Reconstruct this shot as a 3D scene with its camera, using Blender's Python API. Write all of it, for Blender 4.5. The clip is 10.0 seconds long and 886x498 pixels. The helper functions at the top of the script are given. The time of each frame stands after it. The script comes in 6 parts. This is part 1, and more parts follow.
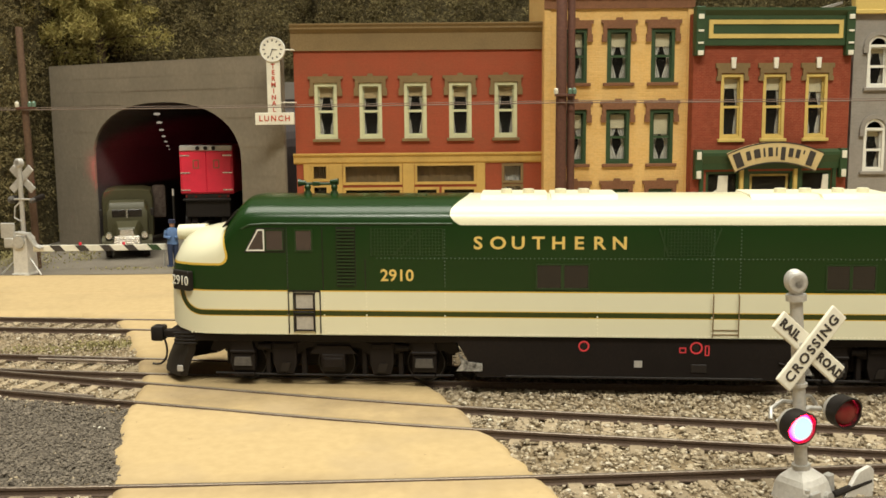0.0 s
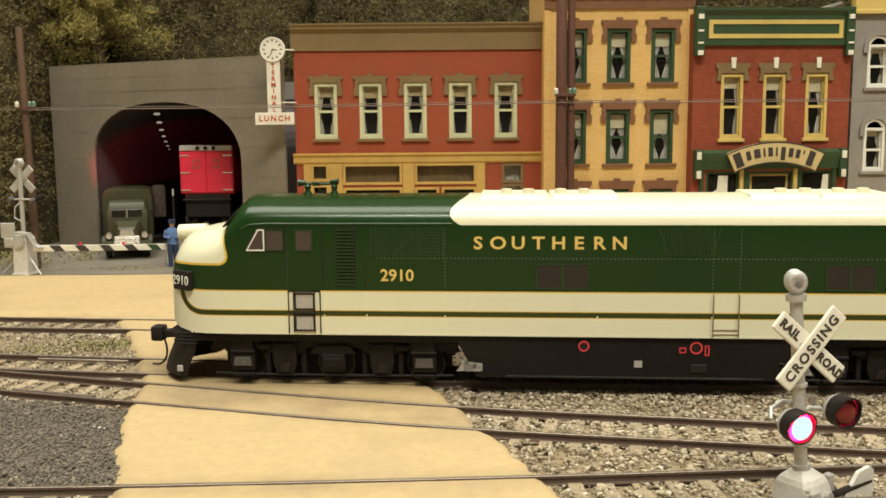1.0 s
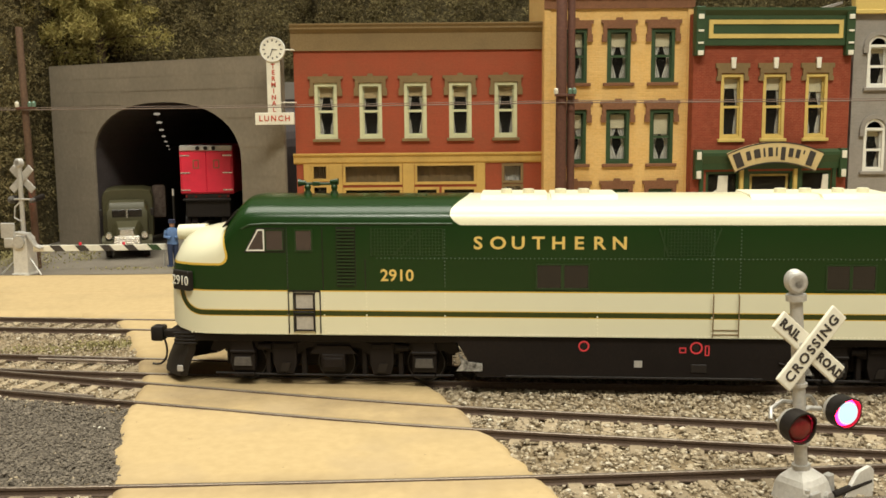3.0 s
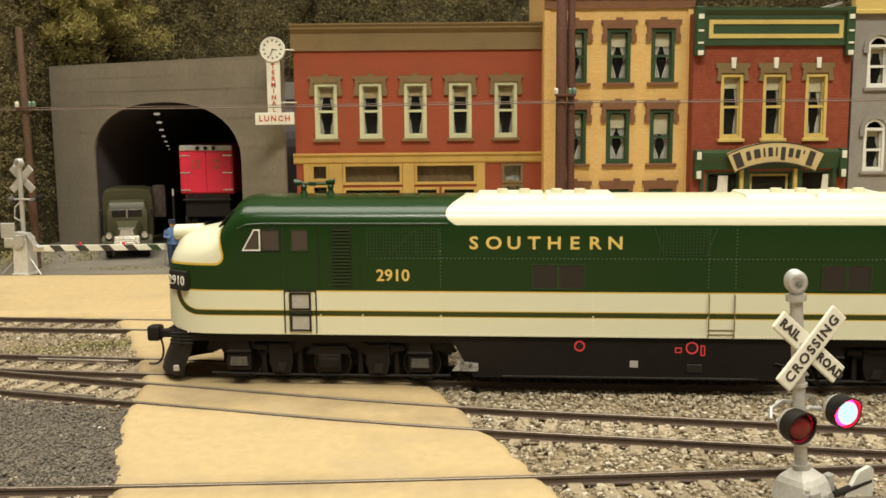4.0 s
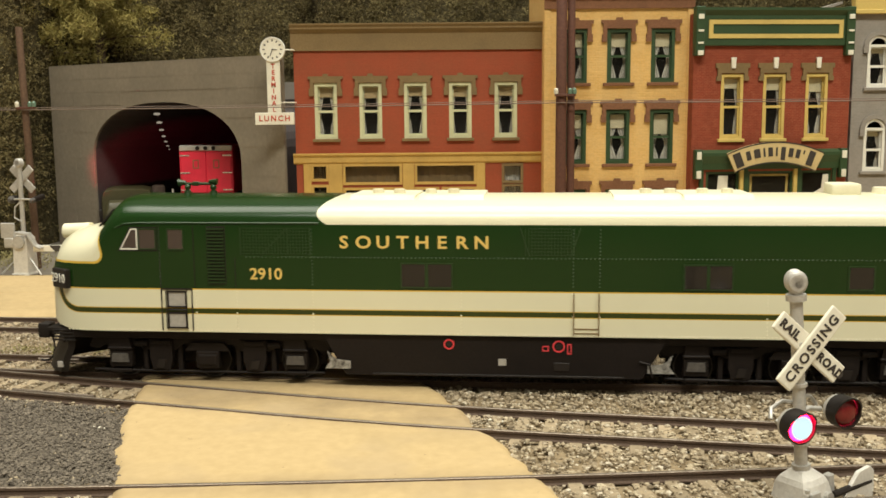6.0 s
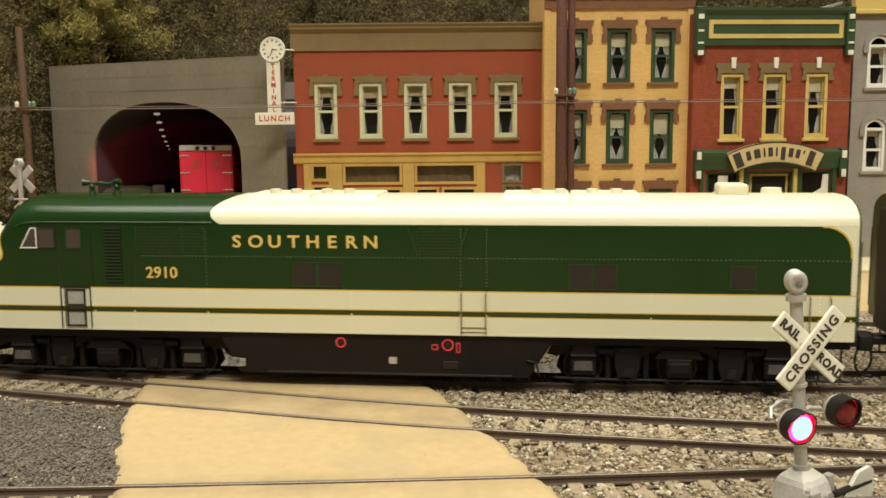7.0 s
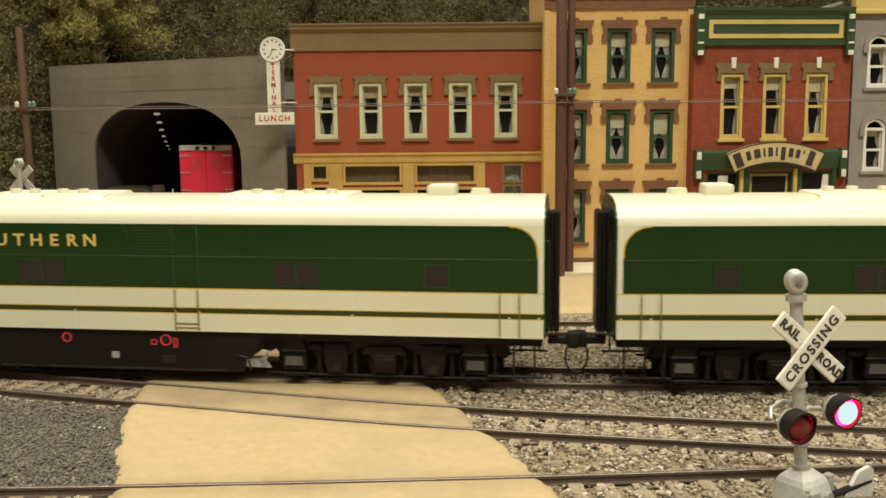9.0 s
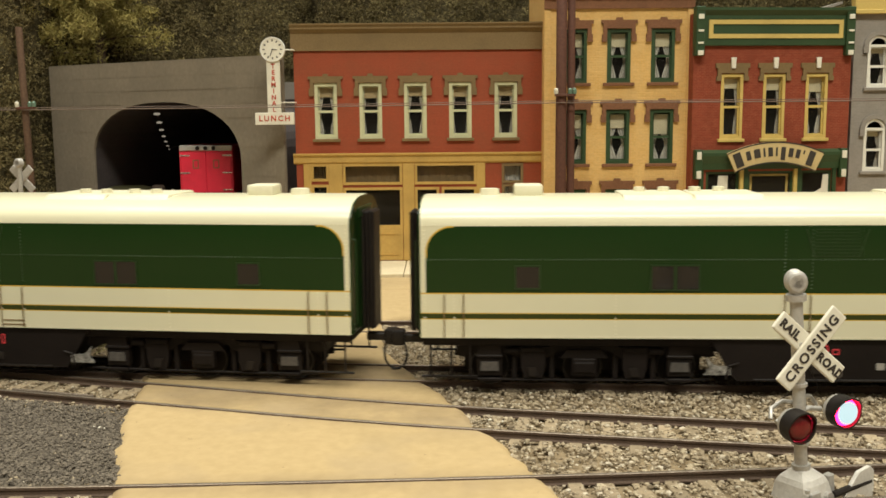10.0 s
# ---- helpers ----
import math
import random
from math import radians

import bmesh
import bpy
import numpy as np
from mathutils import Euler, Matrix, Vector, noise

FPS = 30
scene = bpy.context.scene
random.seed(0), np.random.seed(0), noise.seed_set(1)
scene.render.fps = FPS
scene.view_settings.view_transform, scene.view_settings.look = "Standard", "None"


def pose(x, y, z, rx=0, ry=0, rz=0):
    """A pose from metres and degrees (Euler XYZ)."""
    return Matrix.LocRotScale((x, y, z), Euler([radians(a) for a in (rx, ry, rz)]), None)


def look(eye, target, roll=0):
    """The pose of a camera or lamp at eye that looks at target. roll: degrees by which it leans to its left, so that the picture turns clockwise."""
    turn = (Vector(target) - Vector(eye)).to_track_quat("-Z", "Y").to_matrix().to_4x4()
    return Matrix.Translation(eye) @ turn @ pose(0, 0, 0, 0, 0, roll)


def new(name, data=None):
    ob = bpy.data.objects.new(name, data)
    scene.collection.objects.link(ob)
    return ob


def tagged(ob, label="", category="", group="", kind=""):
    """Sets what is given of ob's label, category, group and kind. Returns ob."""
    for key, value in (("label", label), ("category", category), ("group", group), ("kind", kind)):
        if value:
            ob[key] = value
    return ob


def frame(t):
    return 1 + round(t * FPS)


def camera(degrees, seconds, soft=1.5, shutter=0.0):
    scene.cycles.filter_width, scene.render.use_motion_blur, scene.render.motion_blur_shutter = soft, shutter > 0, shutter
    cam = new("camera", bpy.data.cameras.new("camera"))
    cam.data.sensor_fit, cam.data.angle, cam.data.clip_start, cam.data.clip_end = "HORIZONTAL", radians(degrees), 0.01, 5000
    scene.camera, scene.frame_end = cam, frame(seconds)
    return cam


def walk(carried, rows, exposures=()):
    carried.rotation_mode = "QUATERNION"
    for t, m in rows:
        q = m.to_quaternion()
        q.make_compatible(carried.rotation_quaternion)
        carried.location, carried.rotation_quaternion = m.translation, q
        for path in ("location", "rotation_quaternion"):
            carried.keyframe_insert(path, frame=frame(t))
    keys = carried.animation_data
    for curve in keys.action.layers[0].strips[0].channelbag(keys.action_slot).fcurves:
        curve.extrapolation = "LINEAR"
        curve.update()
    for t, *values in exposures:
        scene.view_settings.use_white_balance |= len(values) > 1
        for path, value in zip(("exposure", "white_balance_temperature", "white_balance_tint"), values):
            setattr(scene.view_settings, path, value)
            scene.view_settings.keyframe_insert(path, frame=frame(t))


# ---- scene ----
cam = camera(49.51, 10.0, soft=1.6, shutter=0.4)
EYE = look((0, 0, 0.0722), (0, 0.9908, 0.0722 - 0.13572), roll=-0.513)
walk(cam, [(0, EYE), (10, EYE)], exposures=[(0, -0.03), (5.5, -0.05), (7.5, -0.13), (10, -0.21)])

# ---- light: ceiling lights assumed for the layout room ----
world = bpy.data.worlds.new("room_air")
scene.world = world
world.use_nodes = True
world.node_tree.nodes["Background"].inputs[0].default_value = (1.0, 0.86, 0.66, 1)
world.node_tree.nodes["Background"].inputs[1].default_value = 0.02


def ceiling_lamp(x, y, z, sx, sy, watts, tilt=0):
    d = bpy.data.lights.new("ceiling_lamp", "AREA")
    d.shape, d.size, d.size_y, d.energy, d.color = "RECTANGLE", sx, sy, watts, (1.0, 0.975, 0.845)
    ob = new("ceiling_lamp", d)
    ob.matrix_world = pose(x, y, z, tilt, 0, 0)
    return ob


ceiling_lamp(0.2, -0.55, 1.36, 1.3, 0.35, 36.0)
# unseen panel widened backwards to lay a sheen on the locomotive roofs
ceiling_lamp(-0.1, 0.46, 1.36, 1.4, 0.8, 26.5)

MM = 0.001
V3 = Vector


# ---- materials ----
def mat_new(name):
    m = bpy.data.materials.new(name)
    m.use_nodes = True
    return m, m.node_tree, m.node_tree.nodes["Principled BSDF"]


def link(nt, a, b):
    nt.links.new(a, b)


def coords(nt, scale=1000.0):
    """Object coordinates in millimetres."""
    tc = nt.nodes.new("ShaderNodeTexCoord")
    mp = nt.nodes.new("ShaderNodeMapping")
    mp.inputs["Scale"].default_value = (scale, scale, scale)
    link(nt, tc.outputs["Object"], mp.inputs["Vector"])
    return mp.outputs["Vector"]


def noise_tex(nt, vec, scale, detail=4.0, rough=0.6):
    n = nt.nodes.new("ShaderNodeTexNoise")
    n.inputs["Scale"].default_value, n.inputs["Detail"].default_value, n.inputs["Roughness"].default_value = scale, detail, rough
    link(nt, vec, n.inputs["Vector"])
    return n.outputs["Fac"]


def mix_rgb(nt, fac, a, b):
    n = nt.nodes.new("ShaderNodeMix")
    n.data_type = "RGBA"
    for idx, v in ((0, fac), (6, a), (7, b)):
        if isinstance(v, (int, float)):
            n.inputs[idx].default_value = v
        elif isinstance(v, tuple):
            n.inputs[idx].default_value = (*v[:3], 1)
        else:
            link(nt, v, n.inputs[idx])
    return n.outputs[2]


def mth(nt, op, a, b=None, c=None):
    n = nt.nodes.new("ShaderNodeMath")
    n.operation = op
    for i, v in enumerate((a, b, c)):
        if v is None:
            continue
        if isinstance(v, (int, float)):
            n.inputs[i].default_value = v
        else:
            link(nt, v, n.inputs[i])
    return n.outputs[0]


def ramp(nt, fac, lo, hi):
    n = nt.nodes.new("ShaderNodeMapRange")
    n.inputs["From Min"].default_value, n.inputs["From Max"].default_value = lo, hi
    link(nt, fac, n.inputs["Value"])
    return n.outputs["Result"]


def bump(nt, bsdf, height, strength=0.3, dist=0.0004):
    n = nt.nodes.new("ShaderNodeBump")
    n.inputs["Strength"].default_value, n.inputs["Distance"].default_value = strength, dist
    link(nt, height, n.inputs["Height"])
    link(nt, n.outputs["Normal"], bsdf.inputs["Normal"])


def surf(name, col, col2=None, rough=0.6, metal=0.0, fine=1.2, coarse=0.06, stain=None, relief=0.15, dist=0.0003, spec=0.5, vary=0.0):
    """Two-scale procedural surface: fine grain and coarse stains; scales per millimetre."""
    m, nt, b = mat_new(name)
    vec = coords(nt)
    col2 = col2 or tuple(c * 0.72 for c in col)
    stain = stain or tuple(c * 0.6 for c in col)
    f = noise_tex(nt, vec, fine, 5)
    g = noise_tex(nt, vec, coarse, 4)
    c = mix_rgb(nt, ramp(nt, f, 0.35, 0.7), col, col2)
    c = mix_rgb(nt, mth(nt, "MULTIPLY", ramp(nt, g, 0.48, 0.75), 0.6), c, stain)
    if vary:
        oi = nt.nodes.new("ShaderNodeObjectInfo")
        hs = nt.nodes.new("ShaderNodeHueSaturation")
        link(nt, mth(nt, "MULTIPLY_ADD", oi.outputs["Random"], vary, 1 - vary / 2), hs.inputs["Value"])
        link(nt, c, hs.inputs["Color"])
        c = hs.outputs["Color"]
    link(nt, c, b.inputs["Base Color"])
    link(nt, mth(nt, "MULTIPLY_ADD", f, 0.25, max(0.0, rough - 0.12)), b.inputs["Roughness"])
    b.inputs["Metallic"].default_value = metal
    b.inputs["Specular IOR Level"].default_value = spec
    if relief:
        bump(nt, b, f, relief, dist)
    return m


def islands(name, cols, rough=0.85, fine=0.8):
    """For stones and leaves joined in one mesh: colour varies by piece."""
    m, nt, b = mat_new(name)
    geo = nt.nodes.new("ShaderNodeNewGeometry")
    cr = nt.nodes.new("ShaderNodeValToRGB")
    els = cr.color_ramp.elements
    while len(els) < len(cols):
        els.new(0.5)
    for i, c in enumerate(cols):
        els[i].position, els[i].color = i / (len(cols) - 1), (*c, 1)
    link(nt, geo.outputs["Random Per Island"], cr.inputs["Fac"])
    f = noise_tex(nt, coords(nt), fine, 4)
    link(nt, mix_rgb(nt, mth(nt, "MULTIPLY", ramp(nt, f, 0.4, 0.8), 0.5), cr.outputs["Color"], tuple(c * 0.45 for c in cols[0])), b.inputs["Base Color"])
    b.inputs["Roughness"].default_value = rough
    b.inputs["Specular IOR Level"].default_value = 0.25
    return m


def brick_mat(name, col, col2, mortar, w=2.3, h=0.78, depth=0.25, blotch=None, wash=0.3):
    m, nt, b = mat_new(name)
    vec = coords(nt)
    sep = nt.nodes.new("ShaderNodeSeparateXYZ")
    link(nt, vec, sep.inputs[0])
    com = nt.nodes.new("ShaderNodeCombineXYZ")
    link(nt, mth(nt, "ADD", sep.outputs[0], sep.outputs[1]), com.inputs[0])
    link(nt, sep.outputs[2], com.inputs[1])
    br = nt.nodes.new("ShaderNodeTexBrick")
    br.inputs["Scale"].default_value = 1.0
    br.inputs["Brick Width"].default_value, br.inputs["Row Height"].default_value = w, h
    br.inputs["Mortar Size"].default_value, br.inputs["Mortar Smooth"].default_value = 0.09, 0.6
    br.inputs["Color1"].default_value, br.inputs["Color2"].default_value = (*col, 1), (*col2, 1)
    br.inputs["Mortar"].default_value = (*mortar, 1)
    link(nt, com.outputs[0], br.inputs["Vector"])
    g = noise_tex(nt, vec, 0.09, 5, 0.7)
    f = noise_tex(nt, vec, 0.9, 4)
    c = mix_rgb(nt, mth(nt, "MULTIPLY", ramp(nt, g, 0.42, 0.72), 0.65), br.outputs["Color"], blotch or tuple(v * 0.5 for v in col))
    k = noise_tex(nt, vec, 0.33, 6, 0.75)
    c = mix_rgb(nt, mth(nt, "MULTIPLY", ramp(nt, k, 0.5, 0.78), wash), c, mortar)
    c = mix_rgb(nt, mth(nt, "MULTIPLY", ramp(nt, f, 0.42, 0.75), 0.35), c, tuple(v * 0.62 for v in col))
    link(nt, c, b.inputs["Base Color"])
    b.inputs["Roughness"].default_value = 0.75
    b.inputs["Specular IOR Level"].default_value = 0.25
    hgt = mth(nt, "SUBTRACT", f, mth(nt, "MULTIPLY", br.outputs["Fac"], 1.2))
    bump(nt, b, hgt, depth, 0.0002)
    return m


def glass_mat(name, col=(0.05, 0.05, 0.05), rough=0.08, alpha=0.35):
    m, nt, b = mat_new(name)
    b.inputs["Base Color"].default_value = (*col, 1)
    b.inputs["Roughness"].default_value = rough
    b.inputs["Alpha"].default_value = alpha
    return m


def glow_mat(name, col, strength):
    m, nt, b = mat_new(name)
    b.inputs["Base Color"].default_value = (*[0.05 * c for c in col], 1)
    b.inputs["Emission Color"].default_value = (*col, 1)
    b.inputs["Emission Strength"].default_value = strength
    return m


def livery_mat():
    """Dark green and cream paint scheme with gold pin stripes, laid out along the body."""
    m, nt, b = mat_new("locomotive_paint")
    vec = coords(nt)
    sep = nt.nodes.new("ShaderNodeSeparateXYZ")
    link(nt, vec, sep.inputs[0])
    x, z = sep.outputs[0], sep.outputs[2]
    gt = lambda a, v: mth(nt, "GREATER_THAN", a, v)
    lt = lambda a, v: mth(nt, "LESS_THAN", a, v)
    mul = lambda a, c: mth(nt, "MULTIPLY", a, c)
    mx = lambda a, c: mth(nt, "MAXIMUM", a, c)
    mn = lambda a, c: mth(nt, "MINIMUM", a, c)

    def corner(px, pz, r, low):
        dx = mn(px, 0.0) if low else mx(px, 0.0)
        dz = mn(pz, 0.0) if low else mx(pz, 0.0)
        return mth(nt, "SUBTRACT", mth(nt, "SQRT", mth(nt, "ADD", mul(dx, dx), mul(dz, dz))), r)

    band = corner(mth(nt, "SUBTRACT", x, -121.3 + 6), mth(nt, "SUBTRACT", z, 21.9 + 4.5), 5.2, True)
    panel = corner(mth(nt, "SUBTRACT", x, 119.4 - 6.8), mth(nt, "SUBTRACT", z, 44.2 - 6.8), 6.8, False)
    zz = mul(mth(nt, "SUBTRACT", z, 47.3), 0.185)
    xr = mth(nt, "MULTIPLY_ADD", mul(zz, zz), 8.5, -47.6)
    roof = mul(mul(gt(panel, 0.0), gt(z, 26.4)), gt(x, xr))
    hood = corner(mth(nt, "SUBTRACT", mth(nt, "MULTIPLY_ADD", z, 0.22, mul(x, 1.0)), -99.8 - 3), mth(nt, "SUBTRACT", 33.6 + 3, z), 3.0, False)
    hoodf = mul(lt(hood, 0.0), lt(x, -104.0))
    lowf = mul(lt(z, 26.4), mn(mth(nt, "ADD", lt(band, 0.0), gt(band, 1.5)), 1.0))
    cream = mn(mth(nt, "ADD", mth(nt, "ADD", roof, hoodf), lowf), 1.0)
    side_x = lt(x, 120.85)
    cream = mul(cream, side_x)
    gold = mul(lt(mth(nt, "ABSOLUTE", mth(nt, "SUBTRACT", z, 26.5)), 0.17), gt(x, -121.0))
    gold = mx(gold, mul(lt(mth(nt, "ABSOLUTE", mth(nt, "ADD", panel, 0.15)), 0.2), mul(gt(x, 112.0), gt(z, 36.0))))
    gold = mx(gold, mul(lt(mth(nt, "ABSOLUTE", hood), 0.3), lt(x, -104.0)))
    gold = mx(gold, mul(lt(mth(nt, "ABSOLUTE", mth(nt, "SUBTRACT", band, 0.75)), 0.9), mul(gt(mth(nt, "ABSOLUTE", mth(nt, "SUBTRACT", band, 0.75)), 0.68), lt(z, 26.4))))
    gold = mul(gold, side_x)
    f = noise_tex(nt, vec, 0.05, 4)
    g = noise_tex(nt, vec, 1.5, 3)
    green = mix_rgb(nt, f, (0.0055, 0.0275, 0.0028), (0.0075, 0.032, 0.004))
    crm = mix_rgb(nt, f, (0.70, 0.675, 0.49), (0.66, 0.625, 0.445))
    c = mix_rgb(nt, cream, green, crm)
    stripe = mul(mul(gt(band, 0.0), lt(band, 1.5)), mul(lt(z, 26.4), side_x))
    c = mix_rgb(nt, stripe, c, (0.030, 0.040, 0.006))
    c = mix_rgb(nt, gold, c, (0.62, 0.40, 0.06))
    link(nt, c, b.inputs["Base Color"])
    link(nt, mth(nt, "MULTIPLY_ADD", g, 0.08, 0.20), b.inputs["Roughness"])
    b.inputs["Specular IOR Level"].default_value = 0.38
    bump(nt, b, g, 0.008, 0.0001)
    return m


M_LIVERY = livery_mat()
M_GREEN = surf("green_paint", (0.010, 0.034, 0.006), (0.012, 0.040, 0.008), rough=0.35, relief=0.03)
M_CREAM = surf("cream_paint", (0.74, 0.705, 0.52), (0.70, 0.66, 0.48), rough=0.4, relief=0.03, stain=(0.6, 0.52, 0.36))
M_GOLD = surf("gold_lettering", (0.74, 0.53, 0.15), (0.68, 0.47, 0.12), rough=0.45, relief=0.0)
M_WHITE = surf("white_paint", (0.78, 0.76, 0.68), (0.72, 0.70, 0.62), rough=0.5, relief=0.04, stain=(0.6, 0.56, 0.46))
M_BLACK = surf("black_plastic", (0.012, 0.009, 0.008), (0.018, 0.014, 0.011), rough=0.5, relief=0.1, stain=(0.026, 0.02, 0.016), spec=0.28)
M_UNDER = surf("black_underframe", (0.010, 0.007, 0.006), (0.015, 0.011, 0.009), rough=0.55, relief=0.08, spec=0.18)
M_SILVERED = surf("silver_paint", (0.52, 0.50, 0.46), (0.42, 0.40, 0.37), rough=0.42, metal=0.35, relief=0.12, stain=(0.3, 0.28, 0.25))
M_STEEL = surf("worn_steel", (0.30, 0.25, 0.20), (0.17, 0.13, 0.10), rough=0.38, metal=0.7, fine=2.0, relief=0.1)
M_RUST = surf("rusty_rail_side", (0.11, 0.07, 0.045), (0.065, 0.042, 0.03), rough=0.8, fine=2.5, relief=0.3)
M_REDMARK = surf("red_marking", (0.75, 0.06, 0.07), (0.65, 0.05, 0.06), rough=0.5, relief=0.0)
M_DKGLASS = glass_mat("dark_window_glass", (0.02, 0.016, 0.013), 0.1, 0.92)
M_PANE = glass_mat("window_pane", (0.05, 0.045, 0.035), 0.06, 0.10)
M_CABGLASS = glass_mat("cab_glass", (0.07, 0.05, 0.042), 0.06, 0.85)
M_ROAD = surf("tan_plaster_road", (0.455, 0.335, 0.175), (0.41, 0.30, 0.152), rough=0.82, fine=0.35, coarse=0.022, stain=(0.30, 0.225, 0.12), relief=0.06, dist=0.0003, spec=0.2)
def crossing_mat():
    """Road plaster with brown dust and grease where the rails cross it."""
    m = M_ROAD.copy()
    m.name = "stained_crossing_road"
    nt = m.node_tree
    b = nt.nodes["Principled BSDF"]
    old = b.inputs["Base Color"].links[0].from_socket
    vec = coords(nt)
    sep = nt.nodes.new("ShaderNodeSeparateXYZ")
    link(nt, vec, sep.inputs[0])
    g = noise_tex(nt, vec, 0.055, 5, 0.7)
    total = None
    for slope, y0, half, amount in ((0.115, 266.5, 18.0, 1.0), (0.27, 229.0, 15.0, 0.75), (-0.04, 186.0, 7.0, 0.5)):
        d = mth(nt, "ABSOLUTE", mth(nt, "SUBTRACT", mth(nt, "MULTIPLY_ADD", sep.outputs[0], slope, sep.outputs[1]), y0))
        f = mth(nt, "MULTIPLY", ramp(nt, d, half, half * 0.35), amount)
        total = f if total is None else mth(nt, "MAXIMUM", total, f)
    fac = mth(nt, "MULTIPLY", total, ramp(nt, g, 0.25, 0.7))
    c = mix_rgb(nt, fac, old, (0.20, 0.145, 0.085))
    c = mix_rgb(nt, mth(nt, "MULTIPLY", ramp(nt, noise_tex(nt, vec, 0.035, 3, 0.5), 0.52, 0.72), 0.5), c, (0.36, 0.275, 0.17))
    c = mix_rgb(nt, ramp(nt, noise_tex(nt, vec, 0.42, 3, 0.8), 0.70, 0.76), c, (0.22, 0.155, 0.085))
    link(nt, c, b.inputs["Base Color"])
    return m


M_CROSSING = crossing_mat()
M_WALK = surf("pale_concrete", (0.62, 0.53, 0.36), (0.55, 0.46, 0.30), rough=0.85, fine=0.5, coarse=0.04, stain=(0.45, 0.37, 0.24), relief=0.12, spec=0.2)
M_EARTH = surf("brown_earth", (0.30, 0.23, 0.14), (0.20, 0.15, 0.09), rough=0.95, fine=0.5, coarse=0.03, stain=(0.14, 0.105, 0.065), relief=0.7, dist=0.001, spec=0.15)
M_CINDER = surf("dark_cinders", (0.16, 0.135, 0.105), (0.10, 0.085, 0.067), rough=0.95, fine=0.6, coarse=0.05, stain=(0.13, 0.11, 0.085), relief=0.9, dist=0.0012, spec=0.15)
M_TIE = surf("weathered_tie_wood", (0.33, 0.26, 0.17), (0.24, 0.19, 0.125), rough=0.9, fine=0.9, coarse=0.1, relief=0.4, spec=0.15, vary=0.5)
M_STONE = islands("ballast_stone", [(0.13, 0.10, 0.065), (0.26, 0.205, 0.135), (0.39, 0.315, 0.21), (0.47, 0.395, 0.275), (0.32, 0.255, 0.17), (0.62, 0.55, 0.43)])
M_CINDERST = islands("cinder_grain", [(0.075, 0.062, 0.049), (0.135, 0.113, 0.088), (0.21, 0.175, 0.135), (0.105, 0.088, 0.068)])
M_LEAF = islands("hill_foliage", [(0.105, 0.083, 0.035), (0.155, 0.123, 0.05), (0.20, 0.155, 0.064), (0.13, 0.11, 0.042), (0.25, 0.195, 0.09)])
M_LEAF2 = islands("yellow_green_foliage", [(0.21, 0.18, 0.046), (0.29, 0.24, 0.066), (0.36, 0.29, 0.10), (0.23, 0.195, 0.052)])
M_GRASS = islands("dry_grass", [(0.24, 0.21, 0.085), (0.34, 0.295, 0.13), (0.22, 0.20, 0.08), (0.40, 0.34, 0.19)])
M_HILL = surf("hill_soil", (0.095, 0.076, 0.038), (0.05, 0.042, 0.022), rough=0.95, fine=0.35, relief=1.0, dist=0.003, spec=0.1)
M_BARK = surf("bark", (0.10, 0.065, 0.04), (0.06, 0.04, 0.025), rough=0.9, relief=0.5)
M_POLE = surf("brown_pole_wood", (0.115, 0.042, 0.023), (0.08, 0.03, 0.017), rough=0.75, fine=0.8, relief=0.3)
M_OLDPOLE = surf("faded_pole_wood", (0.115, 0.062, 0.032), (0.08, 0.043, 0.023), rough=0.8, fine=0.8, relief=0.3)
M_PORTAL = surf("grey_portal_stone", (0.235, 0.197, 0.146), (0.197, 0.166, 0.123), rough=0.85, fine=0.4, coarse=0.03, stain=(0.15, 0.128, 0.097), relief=0.2, spec=0.2)
M_TUNNEL = surf("unlit_tunnel_lining", (0.075, 0.06, 0.058), (0.055, 0.044, 0.042), rough=0.8, relief=0.2)
M_ASPHALT = surf("grey_asphalt", (0.17, 0.145, 0.11), (0.13, 0.11, 0.085), rough=0.9, fine=0.9, relief=0.25)
M_REDBRICK = brick_mat("painted_red_brick", (0.31, 0.064, 0.028), (0.29, 0.058, 0.025), (0.32, 0.085, 0.040), depth=0.12, blotch=(0.235, 0.07, 0.032))
M_DARKBRICK = brick_mat("dark_red_brick", (0.26, 0.050, 0.022), (0.22, 0.040, 0.018), (0.33, 0.105, 0.055), depth=0.3, blotch=(0.18, 0.038, 0.016), wash=0.8)
M_YELBRICK = brick_mat("yellow_brick", (0.76, 0.47, 0.155), (0.68, 0.40, 0.12), (0.72, 0.49, 0.21), depth=0.65, blotch=(0.72, 0.49, 0.21), wash=0.5)
M_GREYBRICK = brick_mat("grey_brick", (0.30, 0.27, 0.235), (0.27, 0.245, 0.21), (0.33, 0.30, 0.26), depth=0.3, blotch=(0.23, 0.205, 0.175), wash=0.4)
M_OLIVETRIM = surf("olive_brown_trim", (0.20, 0.13, 0.05), (0.16, 0.102, 0.038), rough=0.7, relief=0.15)
M_OCHRE = surf("ochre_trim", (0.52, 0.33, 0.085), (0.46, 0.28, 0.07), rough=0.6, relief=0.1)
M_SASH = surf("pale_green_sash", (0.56, 0.55, 0.34), (0.50, 0.49, 0.30), rough=0.55, relief=0.08)
M_BROWNTRIM = surf("brown_stone_trim", (0.21, 0.088, 0.036), (0.15, 0.062, 0.026), rough=0.75, relief=0.25)
M_DKGREEN = surf("dark_green_trim", (0.028, 0.062, 0.020), (0.022, 0.05, 0.016), rough=0.5, relief=0.08)
